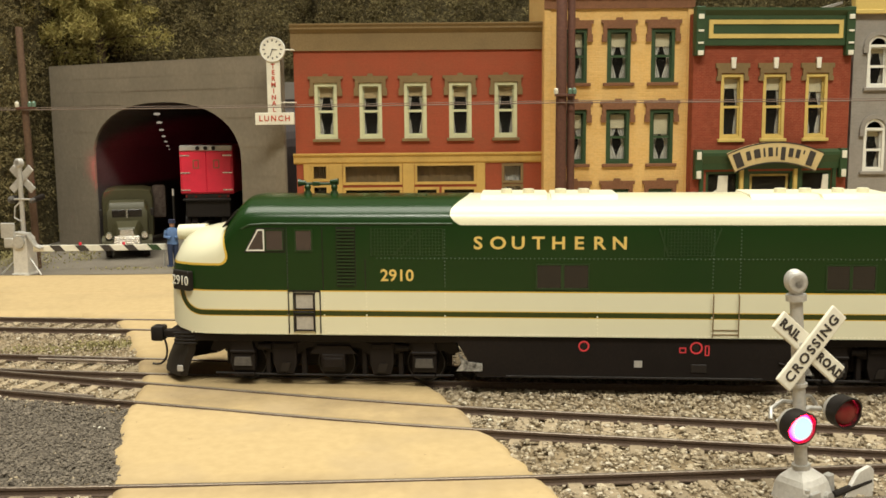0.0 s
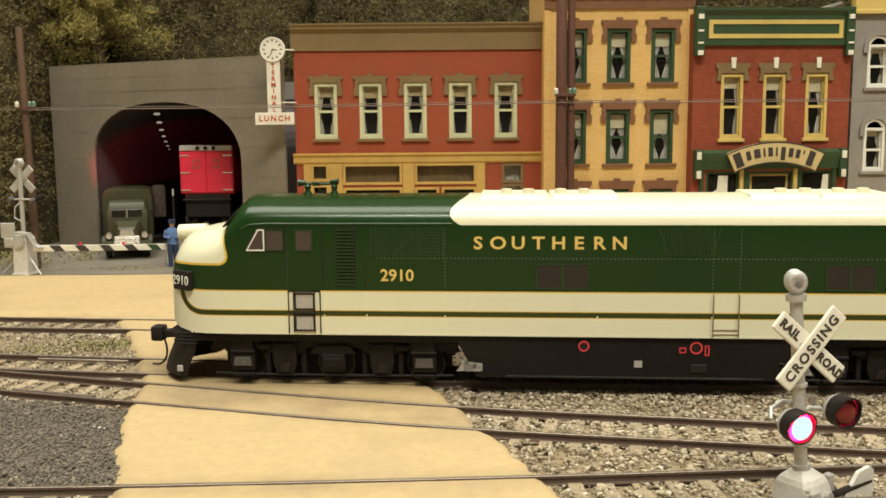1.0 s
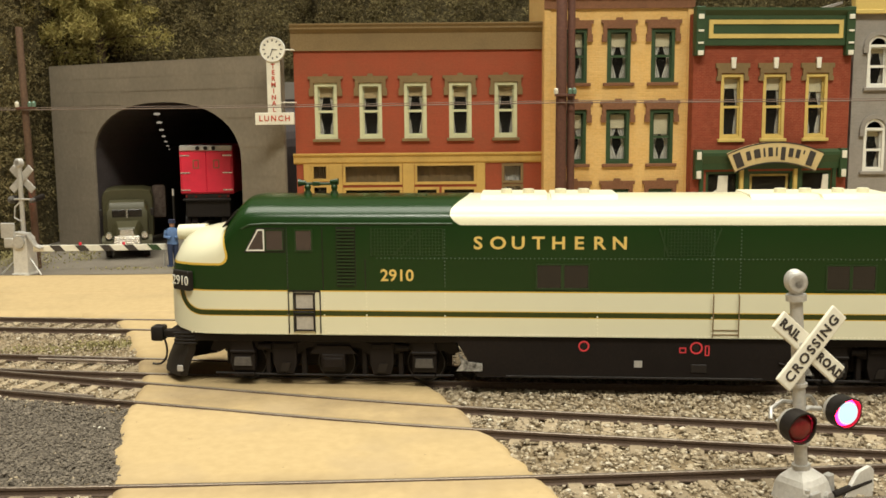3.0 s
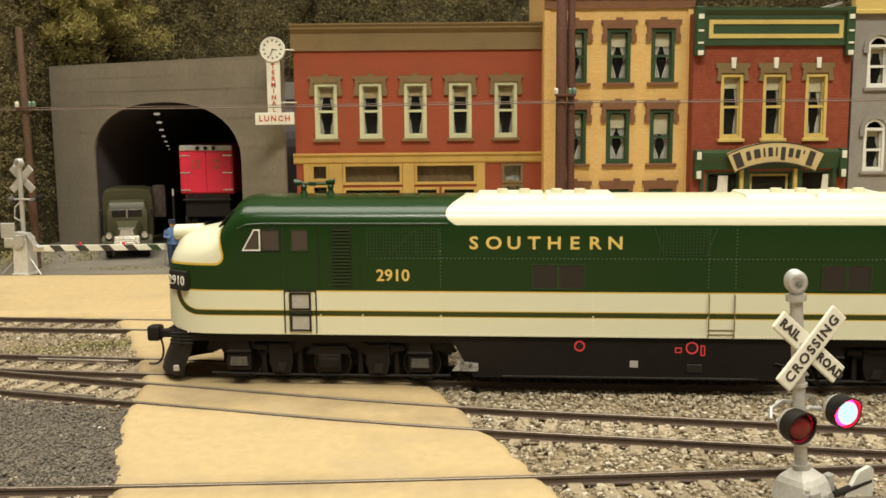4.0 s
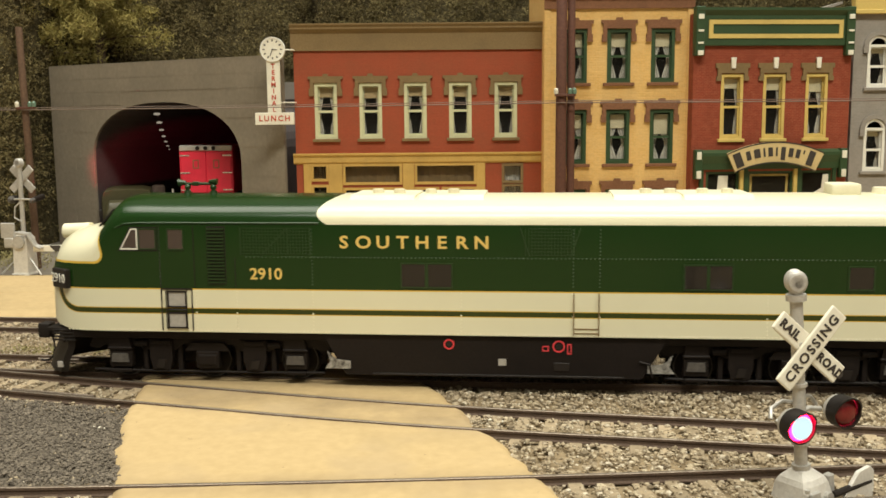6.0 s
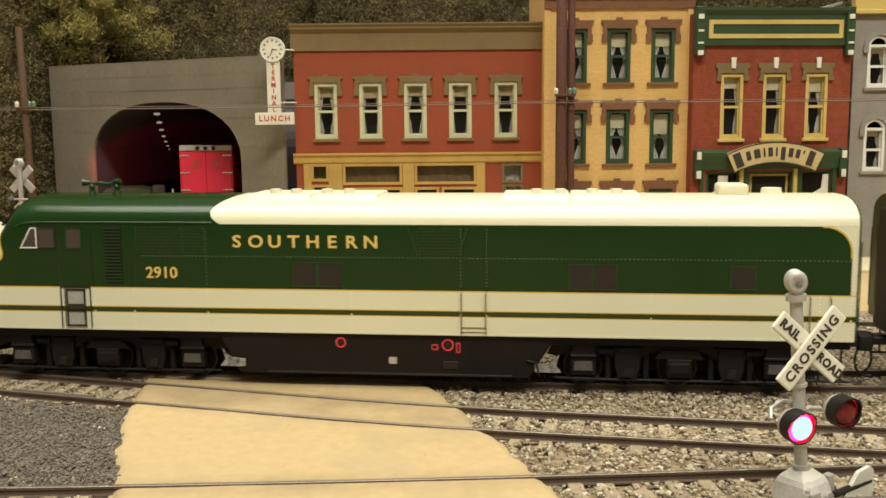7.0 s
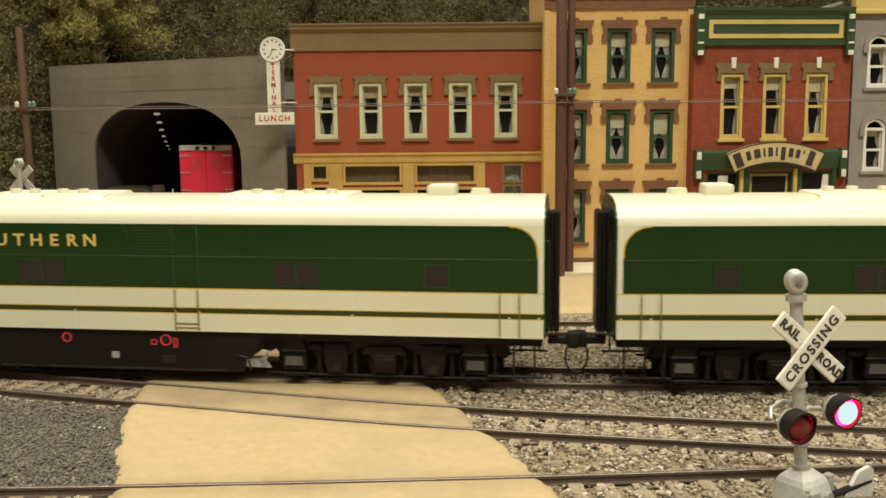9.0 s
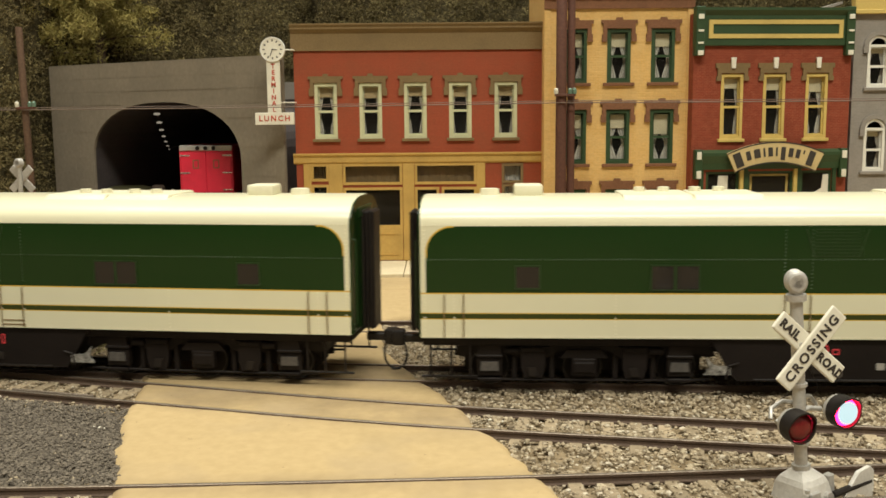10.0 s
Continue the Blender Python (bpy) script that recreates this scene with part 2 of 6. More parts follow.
M_YELTRIM = surf("yellow_trim", (0.60, 0.44, 0.13), (0.54, 0.39, 0.11), rough=0.55, relief=0.08)
M_CURTAIN = surf("pale_curtain", (0.58, 0.55, 0.47), (0.46, 0.43, 0.36), rough=0.9, fine=0.9, relief=0.2)
M_BLIND = surf("cream_blind", (0.62, 0.55, 0.36), (0.56, 0.50, 0.32), rough=0.85, relief=0.05)
M_TANBLIND = surf("tan_blind", (0.42, 0.32, 0.17), (0.36, 0.27, 0.14), rough=0.85, relief=0.05)
M_UNLITROOM = surf("unlit_room_card", (0.02, 0.017, 0.014), (0.028, 0.023, 0.018), rough=0.9, relief=0.0)
M_OLIVE = surf("olive_drab_paint", (0.052, 0.046, 0.017), (0.044, 0.039, 0.014), rough=0.5, relief=0.08)
M_VANRED = surf("bright_red_paint", (0.78, 0.03, 0.065), (0.72, 0.026, 0.058), rough=0.35, relief=0.03)
M_CHROME = surf("bright_chrome", (0.80, 0.78, 0.74), (0.7, 0.68, 0.65), rough=0.25, metal=0.8, relief=0.05)
M_BLUE = surf("blue_cloth", (0.10, 0.18, 0.36), (0.08, 0.14, 0.28), rough=0.8, relief=0.1)
M_SIGNWHITE = surf("off_white_sign", (0.76, 0.72, 0.60), (0.70, 0.66, 0.54), rough=0.5, relief=0.04)
M_SIGNRED = surf("red_letters", (0.50, 0.07, 0.03), (0.42, 0.06, 0.03), rough=0.6, relief=0.0)
M_SIGNBLACK = surf("black_letters", (0.035, 0.028, 0.022), (0.045, 0.036, 0.03), rough=0.6, relief=0.0)
M_SIGNTAN = surf("tan_signboard", (0.60, 0.46, 0.22), (0.54, 0.41, 0.19), rough=0.6, relief=0.05)
M_REDLENS = surf("dark_red_lens", (0.16, 0.012, 0.012), (0.12, 0.008, 0.008), rough=0.12, relief=0.0)
M_LAMPLIT = glow_mat("lit_lamp_core", (0.72, 0.97, 1.0), 1.02)
M_REDRIM = glow_mat("lit_red_rim", (1.0, 0.006, 0.05), 24.0)
M_FARLIT = glow_mat("lit_far_red_lamp", (1.0, 0.006, 0.07), 110000.0)
M_TUNLAMP = glow_mat("tunnel_lamp_glow", (1.0, 0.88, 0.68), 0.32)
M_WIRE = surf("dull_wire", (0.16, 0.11, 0.08), (0.12, 0.08, 0.06), rough=0.6, relief=0.0)
M_INSUL = surf("green_glass_insulator", (0.16, 0.26, 0.19), (0.13, 0.2, 0.15), rough=0.2, relief=0.0)
M_ROOMWALL = surf("room_wall_paint", (0.17, 0.155, 0.135), (0.15, 0.137, 0.12), rough=0.9, relief=0.0)


# ---- mesh tools, in millimetres ----
def P(x, y, z, rx=0, ry=0, rz=0):
    return pose(x * MM, y * MM, z * MM, rx, ry, rz)


def to_mesh(name, bm, mat, smooth=False):
    me = bpy.data.meshes.new(name)
    bmesh.ops.recalc_face_normals(bm, faces=bm.faces)
    bmesh.ops.scale(bm, vec=(MM, MM, MM), verts=bm.verts)
    bm.to_mesh(me)
    bm.free()
    if smooth:
        me.shade_smooth()
        me.set_sharp_from_angle(angle=radians(38))
    me.materials.append(mat)
    return me


def part(name, bm, mat, parent=None, label="", m=None, smooth=False):
    """One mesh object under a thing or part."""
    ob = new(name, bm if isinstance(bm, bpy.types.Mesh) else to_mesh(name, bm, mat, smooth))
    if parent is not None:
        ob.parent = parent
    if m is not None:
        ob.matrix_basis = m
    if label:
        ob["label"] = label
    return ob


def thing(name, m, label, category, group="", kind=""):
    ob = new(name)
    ob.empty_display_size = 0.002
    ob.matrix_basis = m
    return tagged(ob, label, category, group, kind)


def BM():
    return bmesh.new()


def box(bm, x0, x1, y0, y1, z0, z1, c=0.0, seg=1, m=None):
    r = bmesh.ops.create_cube(bm, size=1.0)
    vs = r["verts"]
    for v in vs:
        v.co = V3((x0 + (v.co.x + 0.5) * (x1 - x0), y0 + (v.co.y + 0.5) * (y1 - y0), z0 + (v.co.z + 0.5) * (z1 - z0)))
    if c:
        es = list({e for v in vs for e in v.link_edges})
        r = bmesh.ops.bevel(bm, geom=es, offset=c, segments=seg, affect="EDGES", profile=0.5)
        vs = list({v for f in r["faces"] for v in f.verts} | {v for v in vs if v.is_valid})
    if m is not None:
        for v in vs:
            v.co = m @ v.co
    return vs


AXES = {"x": Matrix.Rotation(radians(90), 4, "Y"), "y": Matrix.Rotation(radians(-90), 4, "X"), "z": Matrix.Identity(4)}


def cyl(bm, p, r, h, axis="z", seg=16, r2=None, c=0.0):
    """Cylinder or cone from p along an axis."""
    m = Matrix.Translation(p) @ AXES[axis] @ Matrix.Translation((0, 0, h / 2))
    q = bmesh.ops.create_cone(bm, cap_ends=True, segments=seg, radius1=r, radius2=r if r2 is None else r2, depth=h, matrix=m)
    return q["verts"]


def ball(bm, p, r, sx=1, sy=1, sz=1, u=14, v=9):
    return bmesh.ops.create_uvsphere(bm, u_segments=u, v_segments=v, radius=r, matrix=Matrix.Translation(p) @ Matrix.Diagonal((sx, sy, sz, 1)))["verts"]


def prism(bm, pts, axis, d0, d1):
    """Extrudes a 2D outline between d0 and d1 along an axis (x: pts are y,z; y: x,z; z: x,y)."""
    put = {"x": lambda a, b, d: (d, a, b), "y": lambda a, b, d: (a, d, b), "z": lambda a, b, d: (a, b, d)}[axis]
    lo = [bm.verts.new(put(a, b, d0)) for a, b in pts]
    hi = [bm.verts.new(put(a, b, d1)) for a, b in pts]
    bm.faces.new(lo)
    bm.faces.new(hi[::-1])
    n = len(pts)
    for i in range(n):
        bm.faces.new((lo[i], hi[i], hi[(i + 1) % n], lo[(i + 1) % n]))
    return lo + hi


def tube(bm, pts, r, seg=8):
    """Round bar along a line of points."""
    pts = [V3(p) for p in pts]
    rings = []
    for i, p in enumerate(pts):
        d = (pts[min(i + 1, len(pts) - 1)] - pts[max(i - 1, 0)]).normalized()
        a = d.cross(V3((0.31, 0.22, 0.92))).normalized()
        b = d.cross(a)
        rings.append([bm.verts.new(p + (a * math.cos(t) + b * math.sin(t)) * r) for t in [2 * math.pi * k / seg for k in range(seg)]])
    for q, s in zip(rings, rings[1:]):
        for k in range(seg):
            bm.faces.new((q[k], q[(k + 1) % seg], s[(k + 1) % seg], s[k]))
    bm.faces.new(rings[0])
    bm.faces.new(rings[-1][::-1])


def loft(bm, rings, close=True):
    rs = [[bm.verts.new(p) for p in ring] for ring in rings]
    n = len(rs[0])
    for q, s in zip(rs, rs[1:]):
        for k in range(n if close else n - 1):
            bm.faces.new((q[k], q[(k + 1) % n], s[(k + 1) % n], s[k]))
    if close:
        bm.faces.new(rs[0])
        bm.faces.new(rs[-1][::-1])


def sheet(name, xs, ys, height, mat, label="", kind="structure", category=""):
    """A ground sheet over a grid, x and y may be given as functions of the grid."""
    bm = BM()
    g = [[bm.verts.new(height(x, y)) for x in xs] for y in ys]
    for a, b in zip(g, g[1:]):
        for k in range(len(xs) - 1):
            bm.faces.new((a[k], a[k + 1], b[k + 1], b[k]))
    ob = part(name, bm, mat, smooth=True)
    return tagged(ob, label, category, kind=kind)


def joined(name, verts, faces, mat):
    me = bpy.data.meshes.new(name)
    me.from_pydata([tuple(v) for v in verts], [], faces)
    me.materials.append(mat)
    return new(name, me)


def lettering(text, size, mat, parent, m, name="lettering", thick=0.15, space=1.0, bold=0.0, label=""):
    """Raised letters: x along the line, facing the local -y side; origin at the text's centre."""
    c = bpy.data.curves.new(name, "FONT")
    c.body, c.size, c.align_x, c.align_y = text, size * MM, "CENTER", "CENTER"
    c.extrude, c.space_character, c.offset, c.resolution_u = thick * MM / 2, space, bold * MM, 3
    tmp = new(name, c)
    bpy.context.view_layer.update()
    me = bpy.data.meshes.new_from_object(tmp)
    bpy.data.objects.remove(tmp)
    me.transform(Matrix.Rotation(radians(90), 4, "X"))
    me.materials.clear()
    me.materials.append(mat)
    return part(name, me, mat, parent, label, m)


def rect_ring(bm, x0, x1, z0, z1, w, y0, y1):
    for a in ((x0, x1, z0, z0 + w), (x0, x1, z1 - w, z1), (x0, x0 + w, z0 + w, z1 - w), (x1 - w, x1, z0 + w, z1 - w)):
        box(bm, a[0], a[1], y0, y1, a[2], a[3])


def nz(x, y, z=0.0):
    return noise.noise(V3((x, y, z)))


# ---- the room that holds the layout ----
def room():
    for name, a in (("wall_north", (-1000, 1000, 1150, 1190, -60, 1400)), ("wall_south", (-1000, 1000, -990, -950, -60, 1400)),
                    ("wall_west", (-1040, -1000, -990, 1190, -60, 1400)), ("wall_east", (1000, 1040, -990, 1190, -60, 1400)),
                    ("ceiling", (-1040, 1040, -990, 1190, 1400, 1430)), ("floor", (-1040, 1040, -990, 1190, -90, -60))):
        bm = BM()
        box(bm, *a)
        tagged(part(name, bm, M_ROOMWALL), "plain painted surface of the layout room", kind="structure")


room()


# ---- track lines: y of the centre line for each x ----
def main_slope(x):
    return -0.143 + 0.093 * min(max((x + 60) / 170, 0), 1)


def main_y(x):
    """Centre line of the track on which the train runs."""
    u = min(max(x, -60), 110) + 60
    y = 274.4 - 0.143 * u + 0.093 * u * u / 340
    return y - 0.143 * min(x + 60, 0) - 0.05 * max(x - 110, 0)


def second_y(x):
    u = min(max(x, -40), 30) + 40
    y = 238.1 - 0.30 * u + 0.11 * u * u / 140
    return y - 0.30 * min(x + 40, 0) - 0.19 * max(x - 30, 0)


def front_y(x):
    return 177.9 + 0.046 * x + 0.00016 * x * x


def far_y(x):
    return 329.0 - 0.05 * x + 0.00022 * min(x, 0) ** 2


TRACKS = {"main": main_y, "second": second_y, "front": front_y, "far": far_y}


def road_left(y):
    return np.interp(y, [150, 183, 232, 262, 300, 345, 372], [-60, -66, -80, -84, -98, -118, -150]) + 2.6 * nz(y * 0.07, 3) + 1.0 * nz(y * 0.2, 9)


def road_right(y):
    return np.interp(y, [150, 177, 190, 214, 242, 300, 345, 372], [34, 24, 18, 11, 1, -20, -22, 60]) + 2.4 * nz(y * 0.07, 7) + 1.0 * nz(y * 0.2, 5)


def on_road(x, y):
    return road_left(y) < x < road_right(y)


# ---- ground ----
def ground_z(x, y):
    z = -2.75 + 0.5 * nz(x * 0.03, y * 0.03) + 0.35 * nz(x * 0.12, y * 0.12, 4)
    if y > 352:
        z = -2.2 + 0.3 * nz(x * 0.05, y * 0.05)
    return z


def grids(a, b, n):
    return [a + (b - a) * i / n for i in range(n + 1)]


sheet("ground", grids(-999, -240, 22) + grids(-235, 190, 170) + grids(195, 999, 22), grids(-949, 30, 20) + grids(40, 150, 12) + grids(152, 360, 84) + grids(365, 1149, 40),
      lambda x, y: (x, y, ground_z(x, y)), M_EARTH, "brown earth and scatter of the model landscape")


def cinder_patch():
    xs, ys = grids(0, 1, 46), grids(0, 1, 34)

    def h(u, v):
        y = 189 + v * (second_y(-110) - 13 - 189 + 4 * nz(u * 6, 2))
        xl, xr = -190.0, road_left(y) + 1.5
        x = xl + u * (xr - xl)
        y -= 0.27 * v * (x + 110)
        edge = min(1.0, 5 * v, 5 * (1 - v))
        return (x, y, -2.6 + edge * (1.1 + 0.7 * nz(x * 0.16, y * 0.16) + 0.5 * nz(x * 0.5, y * 0.5)))

    sheet("cinder_ground", xs, ys, h, M_CINDER, "dark grey cinder ground beside the road")


cinder_patch()


# ---- road over the tracks, street and pavement ----
def road_sheet():
    us, ys = grids(0, 1, 60), grids(150, 372, 150)

    def h(u, y):
        xl, xr = road_left(y), road_right(y)
        k = (u - 0.5) * 1.03 + 0.5
        x = xl + k * (xr - xl)
        side = min(1.0, (u + 0.001) * 40, (1.001 - u) * 40)
        return (x, y, -2.6 + side * 2.15 + 0.12 * nz(x * 0.06, y * 0.06) + 0.06 * nz(x * 0.4, y * 0.4))

    sheet("road", us, ys, h, M_CROSSING, "tan plaster road across the tracks", category="road")


road_sheet()
sheet("street", grids(-420, 420, 90), grids(358, 404.4, 14) + [405.0] + grids(405.6, 462, 16),
      lambda x, y: (x, y - 0.03 * (x + 100) * (y < 400) * (x < 0), (-2.8 if y < 359 else -1.0 if y == 405.0 else -0.35) + 0.15 * nz(x * 0.04, y * 0.05)), M_ROAD, "tan plaster street in front of the buildings", category="road")
sheet("tunnel_road", grids(-235, -88, 24), [450, 458, 468, 480, 492, 504, 515, 530, 545, 560, 580, 600, 640, 700, 780],
      lambda x, y: (x, y, -0.15 + min(1.0, max(0.0, (x + 152) / 6)) * min(11.6, max(0.0, y - 512) * 0.9) + 0.2 * nz(x * 0.08, y * 0.08)), M_ASPHALT, "grey worn asphalt road into the tunnel", category="road")


def pavement():
    bm = BM()
    for i in range(12):
        x0 = -66 + i * 24
        box(bm, x0, x0 + 23.7, 434.5 + 0.6 * nz(i, 3), 500, -1.5, 1.35 + 0.15 * nz(i, 1), c=0.25)
    tagged(part("pavement", bm, M_WALK), "pale concrete pavement with a low kerb", kind="structure")


pavement()


# ---- railway tracks ----
def track(kind, x0, x1, gap=6.6, skip=True):
    yc = TRACKS[kind]
    t = thing("railway_track", Matrix.Identity(4), "railway track with worn steel rails on wooden ties", "track", kind="structure")
    for s in (-8.25, 8.25):
        bm = BM()
        xs = grids(x0, x1, int((x1 - x0) / 8))
        rings = []
        for x in xs:
            d = (yc(x + 1) - yc(x - 1)) / 2
            n = V3((-d, 1, 0)).normalized()
            c = V3((x, yc(x), 0)) + n * s
            prof = [(-1.0, -2.1), (1.0, -2.1), (1.0, -1.85), (0.22, -1.6), (0.22, -0.75), (0.48, -0.6), (0.48, -0.08), (0.36, 0), (-0.36, 0), (-0.48, -0.08), (-0.48, -0.6), (-0.22, -0.75), (-0.22, -1.6), (-1.0, -1.85)]
            rings.append([c + n * a + V3((0, 0, b)) for a, b in prof])
        loft(bm, rings)
        r = part("rail", bm, M_RUST, t)
        r.data.materials.append(M_STEEL)
        for p in r.data.polygons:
            if p.normal.z > 0.6 and p.center.z > -0.0003:
                p.material_index = 1
    bm = BM()
    box(bm, -1.55, 1.55, -14.5, 14.5, -3.6, -1.75, c=0.2)
    me = to_mesh("tie", bm, M_TIE)
    x, i = x0 + 2, 0
    while x < x1 - 2:
        y = yc(x)
        if not (on_road(x, y - 12) and on_road(x, y + 12)) or y > 400:
            d = math.degrees(math.atan((yc(x + 1) - yc(x - 1)) / 2))
            part("tie", me, M_TIE, t, m=P(x, y + 0.8 * nz(i * 1.7, 2), 0.35 * nz(i * 1.1, 8) - 0.05, 0, 0, d + 3 * nz(i * 0.9, 5)))
        x += gap + 0.8 * nz(i * 1.3, 1)
        i += 1
    return t


track("main", -260, 330)
track("second", -175, 260)
track("front", -140, 140)
track("far", -280, 260)


def guard_rails():
    for x0, x1, off, yc in ((-125, -96, 5.6, main_y), (-118, -93, -6.1, second_y)):
        bm = BM()
        pts = [(x, yc(x) + off, -0.55) for x in grids(x0, x1, 6)]
        tube(bm, pts, 0.5, 6)
        tagged(part("guard_rail", bm, M_STEEL), "short steel guard rail beside the running rail", "guard rail")


guard_rails()


# ---- ballast, stones joined into one sheet of stuff ----
def stones(name, pts, sizes, mat, label):
    ico = BM()
    bmesh.ops.create_icosphere(ico, subdivisions=1, radius=1.0)
    base = np.array([v.co[:] for v in ico.verts])
    tri = np.array([[v.index for v in f.verts] for f in ico.faces])
    ico.free()
    rng = np.random.default_rng(5)
    n, k = len(pts), len(base)
    v = np.repeat(base[None], n, 0) * rng.uniform(0.6, 1.25, (n, k, 1)) * rng.uniform(0.65, 1.2, (n, 1, 3))
    a = rng.uniform(0, 6.3, n)
    ca, sa = np.cos(a)[:, None], np.sin(a)[:, None]
    vx, vy = v[:, :, 0] * ca - v[:, :, 1] * sa, v[:, :, 0] * sa + v[:, :, 1] * ca
    v = np.stack([vx, vy, v[:, :, 2] * 0.8], -1) * sizes[:, None, None] + pts[:, None, :]
    f = (tri[None] + (np.arange(n) * k)[:, None, None]).reshape(-1, 3)
    ob = joined(name, v.reshape(-1, 3) * MM, f.tolist(), mat)
    return tagged(ob, label, "gravel", kind="stuff")


def ballast():
    rng = np.random.default_rng(3)
    pts, sizes = [], []
    while len(pts) < 33000:
        x, y = rng.uniform(-200, 175), rng.uniform(158, 352)
        if abs(x) > y * 0.52 + 12 or (on_road(x, y) and rng.random() < 0.997):
            continue
        if x < -60 and 192 < y < second_y(x) - 14 and rng.random() < 0.9:
            continue
        if y < 172 and rng.random() < 0.4:
            continue
        near_rail = min(min(abs(abs(y - f(x)) - 8.25) for f in TRACKS.values()), 9)
        if near_rail < 1.5:
            continue
        s = rng.choice([0.34, 0.5, 0.7, 0.95], p=[0.3, 0.36, 0.25, 0.09])
        inside = min(abs(y - f(x)) for f in TRACKS.values()) < 14.5
        pts.append((x, y, (-1.85 if inside else -1.7) + rng.uniform(-0.25, 0.3) + 0.3 * nz(x * 0.1, y * 0.1)))
        sizes.append(s * rng.uniform(0.75, 1.2) * (0.62 if x < -60 else 0.86))
    stones("ballast", np.array(pts), np.array(sizes), M_STONE, "loose tan and grey ballast stones between the rails")
    pts, sizes = [], []
    while len(pts) < 9500:
        x, y = rng.uniform(-135, -62), rng.uniform(186, 262)
        if x > road_left(y) + 1 or y > second_y(x) - 12 or x < -y * 0.53 - 5:
            continue
        pts.append((x, y, -1.25 + 0.6 * nz(x * 0.16, y * 0.16)))
        sizes.append(rng.uniform(0.16, 0.5))
    bits = [(-83, 223, -0.9), (-81.6, 222.3, -0.9), (-84.4, 223.6, -0.9), (-122, 326, -1.2), (-119, 325, -1.2), (-113, 322, -1.2), (-116, 324.5, -1.2), (11, 226, -0.9), (14, 225, -0.9), (36, 213, -1.0), (60, 186, -0.9), (-70, 284, -1.2)]
    stones("white_scraps", np.array(bits), np.array([0.5, 0.32, 0.36, 0.5, 0.6, 0.5, 0.4, 0.6, 0.45, 0.5, 0.45, 0.45]), M_SIGNWHITE, "small white scraps lying on the trackside")
    stones("cinders", np.array(pts), np.array(sizes), M_CINDERST, "fine dark cinder grains beside the road")


ballast()


# ---- foliage ----
def leaves(name, pts, size, mat, label, category, seed=1, kind="stuff", parent=None, slim=0.55):
    rng = np.random.default_rng(seed)
    n = len(pts)
    q = rng.normal(size=(n, 4, 3))
    a = q[:, 0] / np.linalg.norm(q[:, 0], axis=1)[:, None]
    b = np.cross(a, q[:, 1])
    b /= np.linalg.norm(b, axis=1)[:, None]
    s = size * rng.uniform(0.5, 1.35, (n, 1))
    v = np.stack([pts - a * s, pts + b * s * slim, pts + a * s, pts - b * s * slim + np.cross(a, b) * s * 0.3], 1)
    f = np.arange(n * 4).reshape(n, 4)
    ob = joined(name, v.reshape(-1, 3) * MM, f.tolist(), mat)
    if parent is not None:
        ob.parent = parent
        return ob
    return tagged(ob, label, category, kind=kind)


def hill_y(x, z):
    base = 585 if x > -236 else 500
    if x > -80:
        base = 560
    return base + 0.35 * z + 14 * nz(x * 0.02, z * 0.025) + 7 * nz(x * 0.07, z * 0.07, 3)


def hillside():
    bm = BM()
    xs, zs = grids(-420, 420, 120), grids(-10, 300, 50)
    g = [[bm.verts.new((x, hill_y(x, z) + 6, z)) for x in xs] for z in zs]
    for a, b in zip(g, g[1:]):
        for k in range(len(xs) - 1):
            c = (xs[k] + xs[k + 1]) / 2
            if -224 < c < -78 and a[k].co.z < 90:
                continue
            bm.faces.new((a[k], a[k + 1], b[k + 1], b[k]))
    tagged(part("hillside", bm, M_HILL, smooth=True), "dark wooded hillside behind the town", kind="structure")
    rng = np.random.default_rng(8)
    cl = []
    while len(cl) < 3600:
        x, z = rng.uniform(-340, 330), rng.uniform(-2, 210)
        if -228 < x < -76 and z < 104:
            continue
        if x > 0 and z < 80:
            continue
        cl.append((x, hill_y(x, z) - rng.uniform(0, 7), z, rng.uniform(3.5, 8)))
    while len(cl) < 4150:
        y, z = rng.uniform(500, 600), rng.uniform(-2, 200)
        cl.append((-237 + rng.uniform(-3, 5), y + 0.3 * z, z, rng.uniform(3.5, 8)))
    cl = np.array(cl)
    rep = rng.integers(0, len(cl), 260000)
    d = rng.normal(size=(260000, 3))
    d /= np.linalg.norm(d, axis=1)[:, None]
    pts = cl[rep, :3] + d * (cl[rep, 3] * rng.uniform(0.6, 1.1, 260000))[:, None]
    leaves("hill_foliage", pts, 1.0, M_LEAF, "dense dark olive foliage covering the hillside", "foliage", 2, slim=0.3)


hillside()


